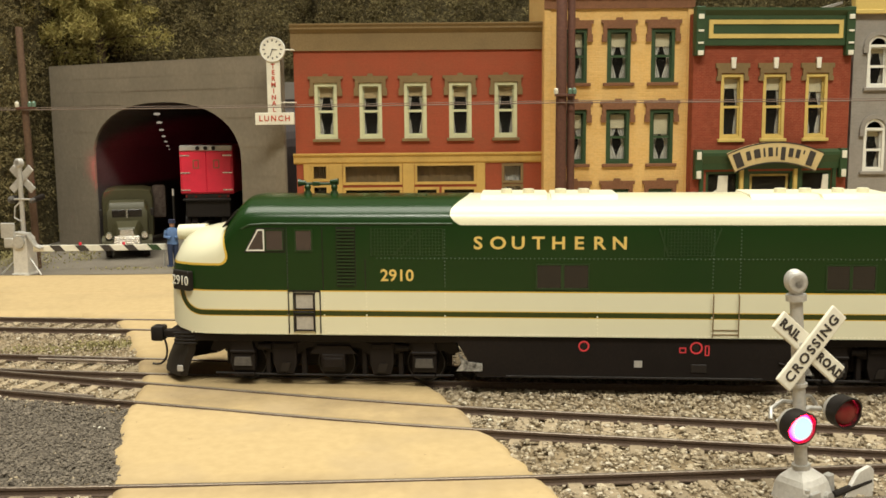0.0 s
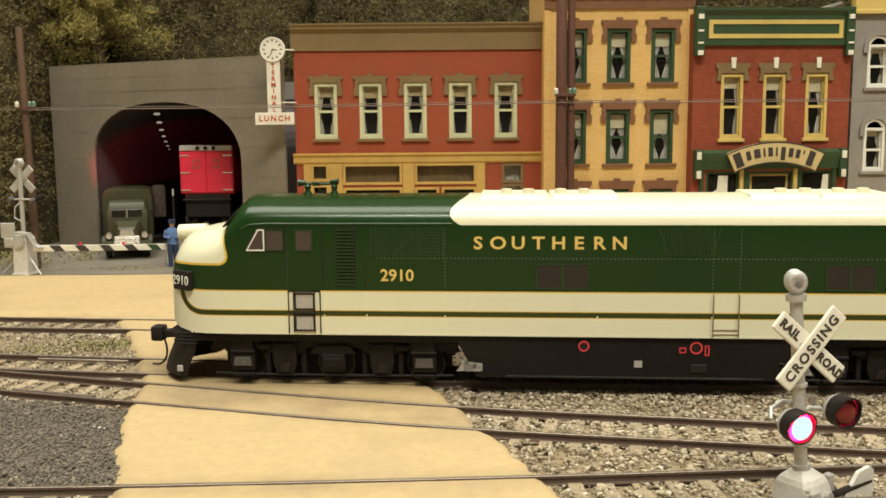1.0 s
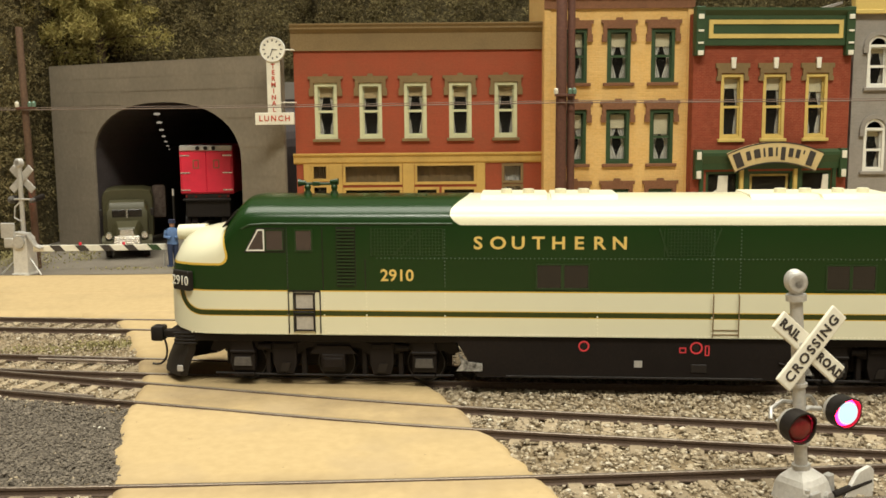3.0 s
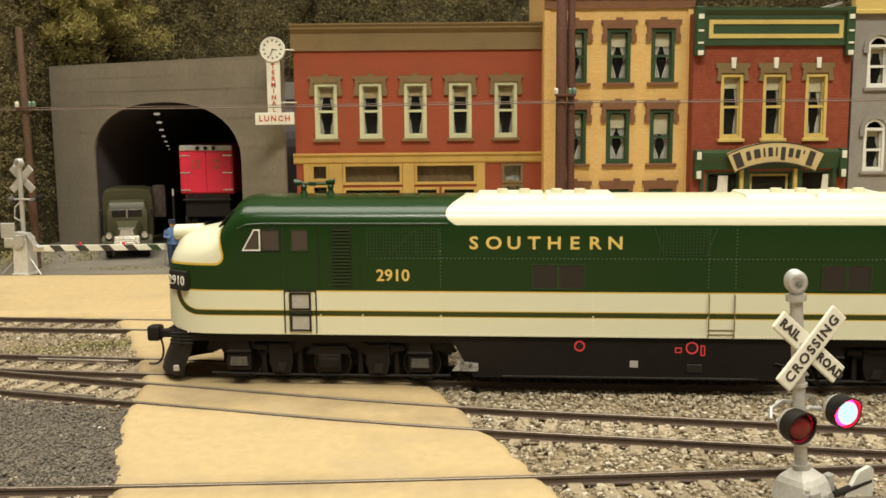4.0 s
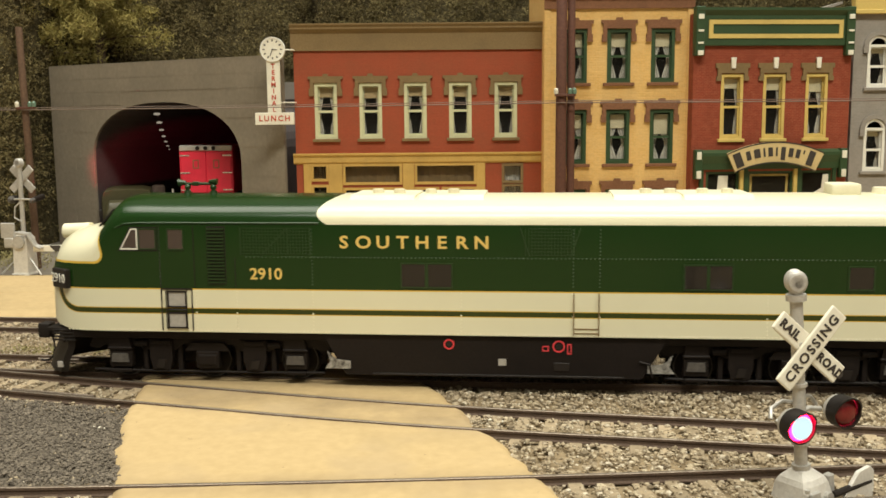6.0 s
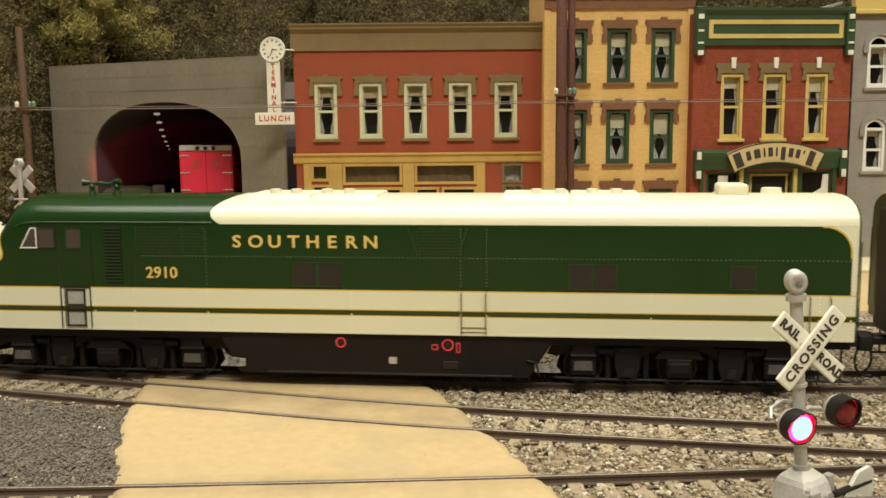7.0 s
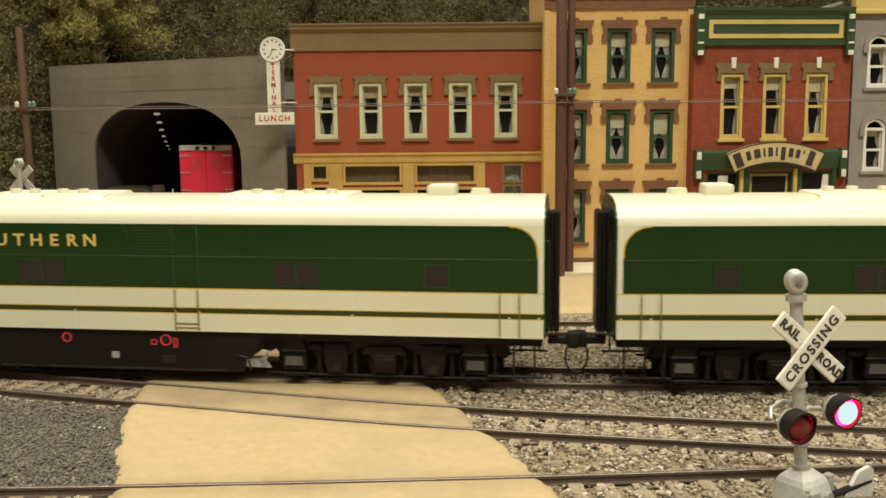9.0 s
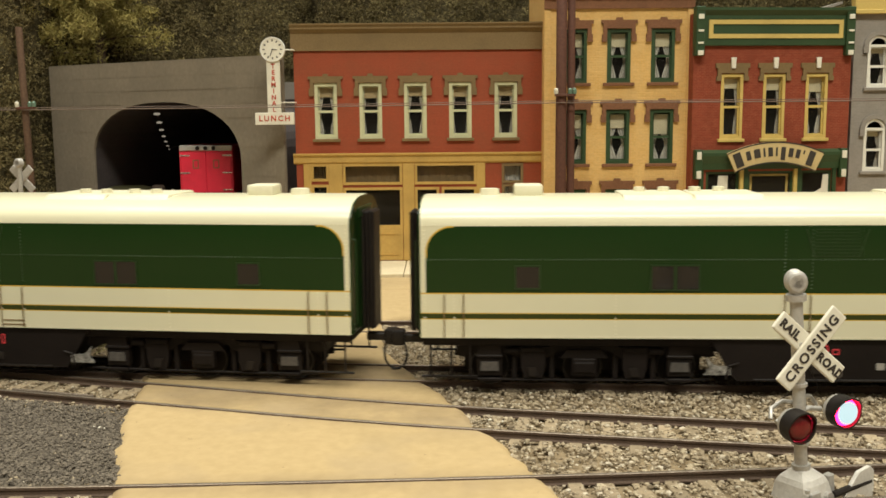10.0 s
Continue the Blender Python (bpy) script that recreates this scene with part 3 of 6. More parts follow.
def tree(x, y, h, spread, seed, mat, label, z0=-1):
    t = thing("tree", P(x, y, z0), label, "tree", "trees on the hillside")
    rng = np.random.default_rng(seed)
    bm = BM()
    loft(bm, [[(r * math.cos(a) + 1.5 * math.sin(z * 0.04), r * math.sin(a), z) for a in grids(0, 2 * math.pi, 9)[:-1]] for z, r in ((0, 4.0), (h * 0.3, 3.0), (h * 0.6, 2.0), (h * 0.97, 0.5))])
    part("trunk", bm, M_BARK, t, smooth=True)
    tips = []
    for i in range(26):
        z = h * (0.32 + 0.66 * i / 26)
        a, L = i * 2.4, spread * (1.1 - 0.75 * i / 26) * rng.uniform(0.7, 1.1)
        p0, p1 = V3((0, 0, z)), V3((L * math.cos(a), L * math.sin(a), z + L * 0.12 - 3))
        if i % 2 == 0:
            bm = BM()
            tube(bm, [p0, p0.lerp(p1, 0.5) + V3((0, 0, 2)), p1], 0.6, 5)
            part("limb", bm, M_BARK, t)
        for s in (0.35, 0.6, 0.82, 1.0):
            tips.append((*p0.lerp(p1, s), L * 0.2 + 2.5))
    tips = np.array(tips)
    n = 30000
    rep = rng.integers(0, len(tips), n)
    d = rng.normal(size=(n, 3)) * (1, 1, 0.7)
    d /= np.linalg.norm(d, axis=1)[:, None]
    leaves("crown", tips[rep, :3] + d * (tips[rep, 3] * rng.uniform(0.3, 1.1, n))[:, None], 1.5, mat, "", "", seed, parent=t, slim=0.13)
    return t


tree(-212, 606, 84, 32, 4, M_LEAF2, "yellow-green tree overhanging the tunnel portal", z0=94)
tree(-252, 590, 100, 36, 5, M_LEAF2, "yellow-green tree on the slope beside the tunnel portal", z0=78)
tree(-268, 528, 120, 27, 6, M_LEAF, "dark olive tree beside the crossing gate")


def tufts():
    rng = np.random.default_rng(11)
    pts = []
    for cx, cy, sx, sy, n in ((-215, 478, 22, 16, 1500), (-188, 500, 8, 10, 420), (-112, 312, 12, 5, 700), (-128, 306, 22, 7, 500), (-150, 466, 26, 5, 260)):
        pts += [(rng.normal(cx, sx * 0.5), rng.normal(cy, sy * 0.5), rng.uniform(-2.4, -0.9) if cy < 400 else rng.uniform(-1.0, 0.6) if sx > 25 else rng.uniform(-1.5, 7)) for _ in range(n)]
    leaves("dry_weeds", np.array(pts), 0.6, M_GRASS, "dry yellow-green weeds and scatter along the trackside", "weeds", 3)


tufts()


# ---- tunnel portal ----
def tunnel_portal():
    # the portal stands at an angle to the street
    a, b = V3((-227, 565, 0)), V3((-78, 478, 0))
    L = (b - a).length
    ang = math.degrees(math.atan2(b.y - a.y, b.x - a.x))
    t = thing("tunnel_portal", P(a.x, a.y, -1, 0, 0, ang), "grey stone tunnel portal with a wide arched opening", "tunnel portal")
    x0, x1, zs, zt = L * 0.195, L * 0.835, 52.0, 82.6
    xc, w = (x0 + x1) / 2, (x1 - x0) / 2
    arch = [(x1, -2), (x1, zs)] + [(xc + w * abs(math.cos(u)) ** 0.86 * (1 if math.cos(u) > 0 else -1), zs + (zt - zs) * math.sin(u) ** 0.9) for u in grids(0, math.pi, 22)[1:-1]] + [(x0, zs), (x0, -2)]
    outline = [(0, -2), (0, 104.4), (L, 104.4), (L, -2)]
    bm = BM()
    prism(bm, outline + arch, "y", 0, 1.6)
    part("portal_wall", bm, M_PORTAL, t)
    # stone courses, cut as thin proud slabs
    rng = random.Random(4)
    z = 0.0
    while z < 104:
        h = 7.4
        x = -rng.uniform(0, 12)
        while x < L:
            w1 = rng.uniform(14, 24)
            cx0, cx1 = max(x, 0) + 0.05, min(x + w1, L) - 0.05
            z1 = min(z + h, 104.2)
            def clear(px):
                if not x0 - 1 < px < x1 + 1:
                    return True
                u = (px - xc) / w
                top = zs + (zt - zs) * math.sqrt(max(0.0, 1 - min(1, abs(u)) ** 2.3))
                return z > top + 2
            if cx1 - cx0 > 2 and all(clear(cx0 + (cx1 - cx0) * k / 6) for k in range(7)):
                bm = BM()
                box(bm, cx0, cx1, -0.1 - 0.06 * rng.random(), 0.2, z + 0.06, z1 - 0.06)
                part("stone_block", bm, M_PORTAL, t)
            x += w1
        z += h
    # lining and back wall, darker than the portal: tunnel shade put into the colour
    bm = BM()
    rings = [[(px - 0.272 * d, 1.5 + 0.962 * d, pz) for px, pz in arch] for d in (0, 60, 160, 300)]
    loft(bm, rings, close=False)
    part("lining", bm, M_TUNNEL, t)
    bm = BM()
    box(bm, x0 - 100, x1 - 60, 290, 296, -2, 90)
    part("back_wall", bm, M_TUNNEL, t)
    inv = Matrix.Rotation(-radians(ang), 4, "Z")
    spots = [inv @ V3((-158.5 - 1.25 * i - a.x, 540 + 8 * i - a.y, 76.5 - 5 * i + 0.25 * i * i)) for i in range(7)]
    for i, p in enumerate(spots):
        bm = BM()
        r = 2.0 - 0.22 * i
        ball(bm, (0, 0, 0), r, 1.0, 0.8, 0.36, 12, 7)
        part("tunnel_lamp", bm, M_TUNLAMP, t, "dim pale oval lamp", m=Matrix.Translation(p * MM) @ Matrix.Rotation(-radians(ang), 4, "Z"), smooth=True)
    bm = BM()
    tube(bm, [spots[0] + V3((0, -6, 4))] + [p + V3((0, 0, 0.8)) for p in spots] + [spots[-1] + V3((-4, 20, 2))], 0.25, 5)
    part("lamp_cable", bm, M_TUNNEL, t)
    return t


tunnel_portal()


# ---- locomotive ----
M_LID = surf("dusty_grey_casting", (0.10, 0.09, 0.08), (0.06, 0.054, 0.048), rough=0.6, relief=0.1)
M_CHIPPED = surf("chipped_silver", (0.40, 0.385, 0.35), (0.035, 0.03, 0.025), rough=0.5, metal=0.2, fine=0.9, relief=0.2)
M_RIVET = surf("pale_green_rivets", (0.06, 0.10, 0.05), (0.04, 0.075, 0.035), rough=0.35, relief=0)
def body_section(x, w, zs, zt, zb=14.6):
    right = [(x, -w, zb), (x, -w, zb + (zs - zb) * 0.34), (x, -w, zb + (zs - zb) * 0.67), (x, -w, zs)]
    arc = []
    for u in grids(0, math.pi, 16)[1:-1]:
        c, s = math.cos(u), math.sin(u)
        arc.append((x, -w * (abs(c) ** 0.8) * (1 if c > 0 else -1), zs + (zt - zs) * s ** 0.85))
    left = [(q[0], -q[1], q[2]) for q in right[::-1]]
    return right + arc + left


def locomotive(m, label):
    t = thing("locomotive", m, label, "model locomotive", "diesel locomotives of the train")
    bm = BM()
    secs = [(-126.7, 5.0, 22.5, 26, 20.6), (-126.1, 8.6, 24, 32.0, 18.4), (-124.9, 11.6, 27, 36.8, 16.8), (-122.7, 13.9, 29.5, 39.9, 15.6), (-119.0, 15.9, 31.5, 42.0, 14.9), (-114.5, 17.1, 33, 42.9), (-110.6, 17.4, 35, 43.3),
            (-109.2, 17.45, 36, 44.3), (-107.4, 17.5, 39, 47.0), (-105.4, 17.5, 41.5, 49.6), (-103.8, 17.5, 43, 51.0), (-101.5, 17.5, 43.8, 51.3), (-97, 17.5, 44.1, 51.2)] + [(x, 17.5, 44.1, 51.1) for x in grids(-90, 120, 21)] + [(121.3, 17.3, 44.0, 50.9)]
    loft(bm, [body_section(*s) for s in secs])
    body = part("body", bm, M_LIVERY, t, "gloss dark green and cream painted shell", smooth=True)

    # rivet seams
    bm = BM()

    def rivet(x, s, z, r=0.2):
        y = s * 17.5
        vs = [bm.verts.new((x + a * r, y, z + b * r)) for a, b in ((-1, -1), (1, -1), (1, 1), (-1, 1))]
        top = bm.verts.new((x, y + s * 0.16, z))
        for k in range(4):
            bm.faces.new((vs[k], vs[(k + 1) % 4], top))

    bm_green, bm_cream = BM(), BM()
    for s in (-1, 1):
        bm = bm_green
        for x in grids(-67, 119, 170):
            rivet(x, s, 35.4, 0.17)
        for z in grids(28, 43, 16):
            for x in (-49, -91.2, 20.4, 27.3):
                rivet(x, s, z, 0.16)
        bm = bm_cream
        for x in grids(-118, 120, 240):
            rivet(x, s, 15.0, 0.22)
        for x in grids(-44, 120, 150):
            rivet(x, s, 44.4, 0.2)
        for x in (-91.2, -81.4, -70, -49, -9, 20.4, 27.3, 70, 112, 119.7):
            for z in (*grids(15.8, 20, 4), *grids(22.4, 26, 4)):
                rivet(x, s, z, 0.2)
        for z in grids(28, 43, 15):
            rivet(119.8, s, z, 0.22)
    tagged(part("rivet_seam", bm_green, M_RIVET, body, "fine rivet lines"), kind="stuff")
    tagged(part("rivet_seam", bm_cream, M_CREAM, body), kind="stuff")

    for s in (-1, 1):
        yo = 17.5 * s

        def panel(name, pts, mat, d0, d1, parent=body, label=""):
            b = BM()
            prism(b, pts, "y", yo + s * d0, yo + s * d1)
            return part(name, b, mat, parent, label)

        def framed(name, x0, x1, z0, z1, mat, glass, fr=0.55, cut=0.0, proud=0.22, mull=False):
            outer = [(x0 + 0, z0), (x1, z0), (x1, z1), (x0 + cut, z1)]
            b = BM()
            i0, i1 = x0 + fr * (1.5 if cut else 1), x1 - fr
            inner = [(i0, z0 + fr), (i1, z0 + fr), (i1, z1 - fr), (i0 + cut * 0.9, z1 - fr)]
            for k in range(4):
                q = [outer[k], outer[(k + 1) % 4], inner[(k + 1) % 4], inner[k]]
                prism(b, q, "y", yo - s * 0.1, yo + s * proud)
            if mull:
                prism(b, [((x0 + x1) / 2 - 0.4, z0), ((x0 + x1) / 2 + 0.4, z0), ((x0 + x1) / 2 + 0.4, z1), ((x0 + x1) / 2 - 0.4, z1)], "y", yo, yo + s * proud * 0.8)
            w = part(name, b, mat, body)
            panel("pane", inner, glass, 0.02, 0.08, w)
            return w

        # cab windows, doors, louvres, grilles, side windows
        framed("cab_window", -102.3, -97.2, 37.3, 43.1, M_WHITE, M_CABGLASS, 0.36, 3.3)
        framed("cab_window", -97.1, -92.0, 37.3, 43.1, M_GREEN, M_CABGLASS, 0.3)
        framed("door_window", -89.0, -84.2, 37.2, 43.1, M_GREEN, M_CABGLASS, 0.35)
        for a, c in ((-25.1, -11.2), (48.6, 61.2)):
            framed("side_window", a, c, 27.3, 34.1, M_GREEN, M_DKGLASS, 0.35, mull=True)
        framed("side_window", 89.5, 96.2, 27.6, 34.0, M_GREEN, M_DKGLASS, 0.4)
        # flat black sheet stands for the shade between the slats
        panel("louvre_shade_back", [(-77.9, 27.9), (-72.7, 27.9), (-72.7, 43.7), (-77.9, 43.7)], M_BLACK, -0.05, 0.04)
        for i in range(17):
            z = 28.2 + i * 0.91
            panel("louvre", [(-77.7, z), (-72.9, z), (-72.9, z + 0.48), (-77.7, z + 0.48)], M_GREEN, -0.05, 0.4)
        for x0, x1, dx in ((-68.5, -49.5, 0), (6.6, 22.2, 2.4)):
            b = BM()
            for k in range(int((x1 - x0) / 0.85)):
                xa = x0 + dx * 0.5 + k * 0.85
                if xa < x1 - dx * 0.5:
                    prism(b, [(xa, 36.2), (xa + 0.22, 36.2), (xa + 0.22, 43.3), (xa, 43.3)], "y", yo, yo + s * 0.07)
            for k in range(9):
                za = 36.2 + k * 0.87
                prism(b, [(x0 + dx, za), (x1 - dx, za), (x1 - dx, za + 0.2), (x0 + dx, za + 0.2)], "y", yo, yo + s * 0.06)
            for xa, xb in ((x0 + dx, x0), (x1 - dx, x1)):
                prism(b, [(xa - 0.2, 36.0), (xa + 0.2, 36.0), (xb + 0.2, 43.4), (xb - 0.2, 43.4)], "y", yo, yo + s * 0.12)
            if dx == 0:
                prism(b, [(-63, 36.2), (-62.5, 36.2), (-55.3, 43.3), (-55.8, 43.3)], "y", yo, yo + s * 0.12)
                prism(b, [(-55.8, 36.2), (-55.3, 36.2), (-55.3, 43.3), (-55.8, 43.3)], "y", yo, yo + s * 0.12)
            part("grille", b, M_GREEN, body, "fine mesh air intake grille")
        # rain gutter, door seams and window surround
        b = BM()
        tube(b, [(-103.5, yo * 0.995, 43.2), (-101, yo, 44.3), (-97, yo, 44.6), (-47, yo, 44.6)], 0.28, 6)
        part("rain_gutter", b, M_GREEN, body)
        for xa, za, zb in ((-91.2, 27.0, 43.9), (-81.6, 27.0, 43.9), (-70.2, 27.0, 35.2)):
            panel("panel_seam", [(xa - 0.12, za), (xa + 0.12, za), (xa + 0.12, zb), (xa - 0.12, zb)], M_BLACK, -0.05, 0.05)
        panel("window_surround", [(-102.9, 36.9), (-91.7, 36.9), (-91.7, 43.5), (-99.3, 43.5)], M_BLACK, -0.05, 0.07)
        # cab steps and side ladders
        b = BM()
        for xa in (-91.1, -82.5):
            box(b, xa - 0.14, xa + 0.14, *sorted((yo - s * 0.05, yo + s * 0.3)), 15.0, 26.6)
        box(b, -91.1, -82.5, *sorted((yo - s * 0.05, yo + s * 0.2)), 26.3, 26.7)
        st = part("step_frame", b, M_BLACK, body, "thin black frame of the cab steps")
        for z0, z1 in ((15.9, 19.8), (21.7, 25.7)):
            b = BM()
            rect_ring(b, -89.5, -84.0, z0 - 0.3, z1 + 0.3, 0.42, *sorted((yo - s * 0.05, yo + s * 0.45)))
            part("step_rim", b, M_BLACK, st)
            b = BM()
            box(b, -89.1, -84.4, *sorted((yo - s * 0.05, yo + s * 0.22)), z0, z1, c=0.06)
            for rx in (-88.3, -86.7, -85.2):
                for rz in (z0 + 0.8, z1 - 0.8):
                    cyl(b, (rx, yo + s * 0.1, rz), 0.2, s * 0.26, "y", 6)
            part("kick_plate", b, M_SILVERED, st, "silver riveted kick plate")
        b = BM()
        for x in (-89.6, -83.9):
            tube(b, [(x, yo, 15.4), (x, yo + s * 0.8, 15.7), (x, yo + s * 0.8, 25.9), (x, yo, 26.2)], 0.15, 5)
        tube(b, [(-89.6, yo + s * 0.5, 20.8), (-83.9, yo + s * 0.5, 20.8)], 0.2, 5)
        part("grab_iron", b, M_BLACK, st)
        for xa, xb in ((20.6, 27.1), (109.5, 114.6)):
            b = BM()
            for x in (xa, xb):
                tube(b, [(x, yo, 15.0), (x, yo + s * 0.7, 15.3), (x, yo + s * 0.7, 26.0), (x, yo, 26.3)], 0.17, 5)
            if xa < 100:
                for z in (15.6, 16.8):
                    tube(b, [(xa, yo + s * 0.1, z), (xb, yo + s * 0.1, z)], 0.16, 5)
            part("grab_iron", b, M_OLIVETRIM, body)
        # number board on the nose shoulder
        nb = BM()
        box(nb, -3.4, 3.4, -0.6, 1.6, -2.7, 2.7, c=0.4, seg=2)
        board = part("number_board", nb, M_BLACK, body, m=P(-121.0, s * 15.3, 28.9, 0, 0, -34 if s < 0 else 214))
        lettering("2910", 3.6, M_WHITE, board, P(0, -0.68, 0), bold=0.02)
        # lettering on the side
        turn = 0 if s < 0 else 180
        lettering("2910", 4.6, M_GOLD, body, P(-61.7, yo + s * 0.06, 30.7, 0, 0, turn) @ Matrix.Diagonal((0.98, 1, 0.95, 1)), bold=0.07)
        for k, ch in enumerate("SOUTHERN"):
            kk = k if s < 0 else 7 - k
            lettering(ch, 4.85, M_GOLD, body, P(-40.2 + kk * 5.24, yo + s * 0.06, 39.4, 0, 0, turn) @ Matrix.Diagonal((1.1, 1, 0.96, 1)), bold=0.1)
        # windshield
        b = BM()
        prism(b, [(s * 0.6, 0), (s * 13.6, -1.6), (s * 12.4, 4.4), (s * 0.7, 5.4)], "x", -0.25, 0.2)
        part("windshield", b, M_DKGLASS, body, m=P(-108.6, 0, 44.4, 0, 40, 0))

    # headlight
    b = BM()
    cyl(b, (-126.6, 0, 40.3), 2.15, 8, "x", 20, 2.5)
    hl = part("headlight", b, M_CREAM, body, smooth=True)
    b = BM()
    cyl(b, (-126.8, 0, 40.3), 1.7, 0.3, "x", 20)
    part("lens", b, M_CHROME, hl)

    # roof hatches, fans, stack boxes
    for x0, x1 in ((-40.0, -21.9), (-21.1, -3.2), (31.0, 48.8), (49.4, 67.5)):
        b = BM()
        prism(b, [(-13.2, 46.8), (-12.8, 48.6), (-8.4, 51.5), (8.4, 51.5), (12.8, 48.6), (13.2, 46.8)], "x", x0, x1)
        bmesh.ops.bevel(b, geom=list(b.edges), offset=0.35, segments=2, affect="EDGES", profile=0.5)
        part("roof_hatch", b, M_CREAM, body, smooth=True)
    for x in (-33.0, -27.0, -18.3, -12.0, 40.0, 46.5, 55.0, 61.5):
        b = BM()
        cyl(b, (x, -3.5, 51.0), 1.7, 1.7, "z", 14, 1.5)
        part("roof_vent", b, M_CREAM, body, smooth=True)
    b = BM()
    box(b, 88.4, 96.2, -4, 4, 50.6, 53.9, c=0.7, seg=2)
    part("exhaust_box", b, M_CREAM, body, smooth=True)
    b = BM()
    cyl(b, (102.8, 0, 50.8), 2.9, 1.9, "z", 18, 2.5)
    part("roof_vent", b, M_CREAM, body, smooth=True)
    b = BM()
    for x in grids(-72, -56, 16):
        cyl(b, (x, -7.6, 50.35), 0.32, 0.5, "z", 5)
    tagged(part("rivet_seam", b, M_GREEN, body), kind="stuff")
    b = BM()
    for xa in (-72.5, -55.5):
        tube(b, [(xa, -11.5, 49.0), (xa, -7, 50.6), (xa, 0, 51.1), (xa, 7, 50.6), (xa, 11.5, 49.0)], 0.2, 5)
    part("roof_seam", b, M_GREEN, body)
    # roof horns on the cab
    b = BM()
    for x in (-89.0, -81.4):
        cyl(b, (x, 0, 50.7), 1.3, 1.2, "z", 12, 1.0)
        cyl(b, (x, 0, 51.8), 0.75, 1.7, "z", 10, 0.6)
        ball(b, (x, 0, 53.0), 0.95, u=10, v=7)
    tube(b, [(-90.0, 0, 54.0), (-80.6, 0, 54.0)], 0.4, 8)
    cyl(b, (-91.6, 0, 54.3), 1.15, 2.2, "x", 12, 0.5)
    cyl(b, (-82.6, 0, 54.6), 0.5, 2.4, "x", 10, 0.95)
    box(b, -87.6, -85.4, -0.6, 0.6, 53.4, 54.6, c=0.2)
    part("roof_antenna", b, M_GREEN, body, smooth=True)

    # rear diaphragm, door frame and couplers
    b = BM()
    for i in range(3):
        box(b, 121.0 + i * 1.1, 122.0 + i * 1.1, -4.6 + 0.25 * (i % 2), 4.6 - 0.25 * (i % 2), 13.4, 47.0 - 0.3 * (i % 2), c=0.5, seg=2)
    box(b, 124.2, 124.7, -4.3, 4.3, 13.6, 46.6, c=0.2)
    part("diaphragm", b, M_BLACK, t, "black ribbed rubber diaphragm")
    b = BM()
    box(b, 120.9, 121.6, -8.5, 8.5, 45.2, 48.0, c=0.3)
    part("end_hood", b, M_GREEN, body)
    for y in (-15.2, 15.2):
        b = BM()
        tube(b, [(121.0, y, 17), (122.2, y, 17.4), (122.2, y, 40), (121.0, y, 40.4)], 0.2, 5)
        part("end_grab_iron", b, M_GREEN, body)
    for x0, d, nm in ((121.5, 1, "coupler"), (-127.0, -1, "coupler")):
        b = BM()
        box(b, *sorted((x0, x0 + d * 6)), -1.5, 1.5, 9.6, 11.8, c=0.3)
        box(b, *sorted((x0 + d * 5.2, x0 + d * 9.0)), -2.4, 2.0, 8.6, 13.0, c=0.7, seg=2)
        tube(b, [(x0 + d * 5.5, -0.4, 9), (x0 + d * 5.0, -0.4, 7), (x0 + d * 4.9, -0.4, 5.2), (x0 + d * 5.2, -0.4, 3.6), (x0 + d * 5.9, -0.4, 2.4), (x0 + d * 7.0, -0.4, 1.6), (x0 + d * 8.3, -0.4, 1.4), (x0 + d * 9.4, -0.4, 1.6)], 0.33, 6)
        part(nm, b, M_BLACK, t, smooth=True)
    # pilot
    b = BM()
    rings = []
    for z, dz, k in ((1.6, 0.4, 0.96), (5, 1.4, 1), (9, 3.2, 1), (14.8, 4.6, 1.05)):
        us = grids(-1, 1, 14)
        curve = [(min(-132.0 + 8.4 * abs(u) ** 2.2 + dz, -120.2), u * 14.5 * k) for u in us]
        rings.append([(x, y, z) for x, y in curve] + [(x + 1.8, y * 0.95, z) for x, y in curve[::-1]])
    loft(b, rings)
    box(b, -126, -119.6, -15, 15, 13.9, 14.7)
    part("pilot", b, M_BLACK, t, "black curved pilot", smooth=True)
    for s in (-1, 1):
        for i in range(4):
            b = BM()
            box(b, -124.2, -117.6, s * 14.9 - 0.3, s * 14.9 + 0.3, 11.0 + i * 0.95, 11.5 + i * 0.95, c=0.1)
            part("pilot_rib", b, M_BLACK, t)
        b = BM()
        prism(b, [(-121.5, 14.6), (-121.5, 10.2), (-119, 12.2), (-114, 13.4), (-106, 13.8), (-106, 14.6)], "y", *sorted((s * 13.4, s * 14.8)))
        part("pilot_bracket", b, M_BLACK, t)
        b = BM()
        box(b, -123.8, -122.2, *sorted((s * 13.9, s * 14.75)), 3.2, 4.8, c=0.1)
        part("pilot_step", b, M_SILVERED, t)
    # under floor and tanks
    b = BM()
    box(b, -118, 120.5, -15.8, 15.8, 12.2, 14.7, c=0.2)
    part("floor_frame", b, M_UNDER, t)
    b = BM()
    prism(b, [(-44, 13.5), (-38.5, 4.0), (36.5, 4.0), (43, 13.5)], "y", -15.2, 15.2)
    tank = part("fuel_tank", b, M_UNDER, t, "black skirted fuel tank")
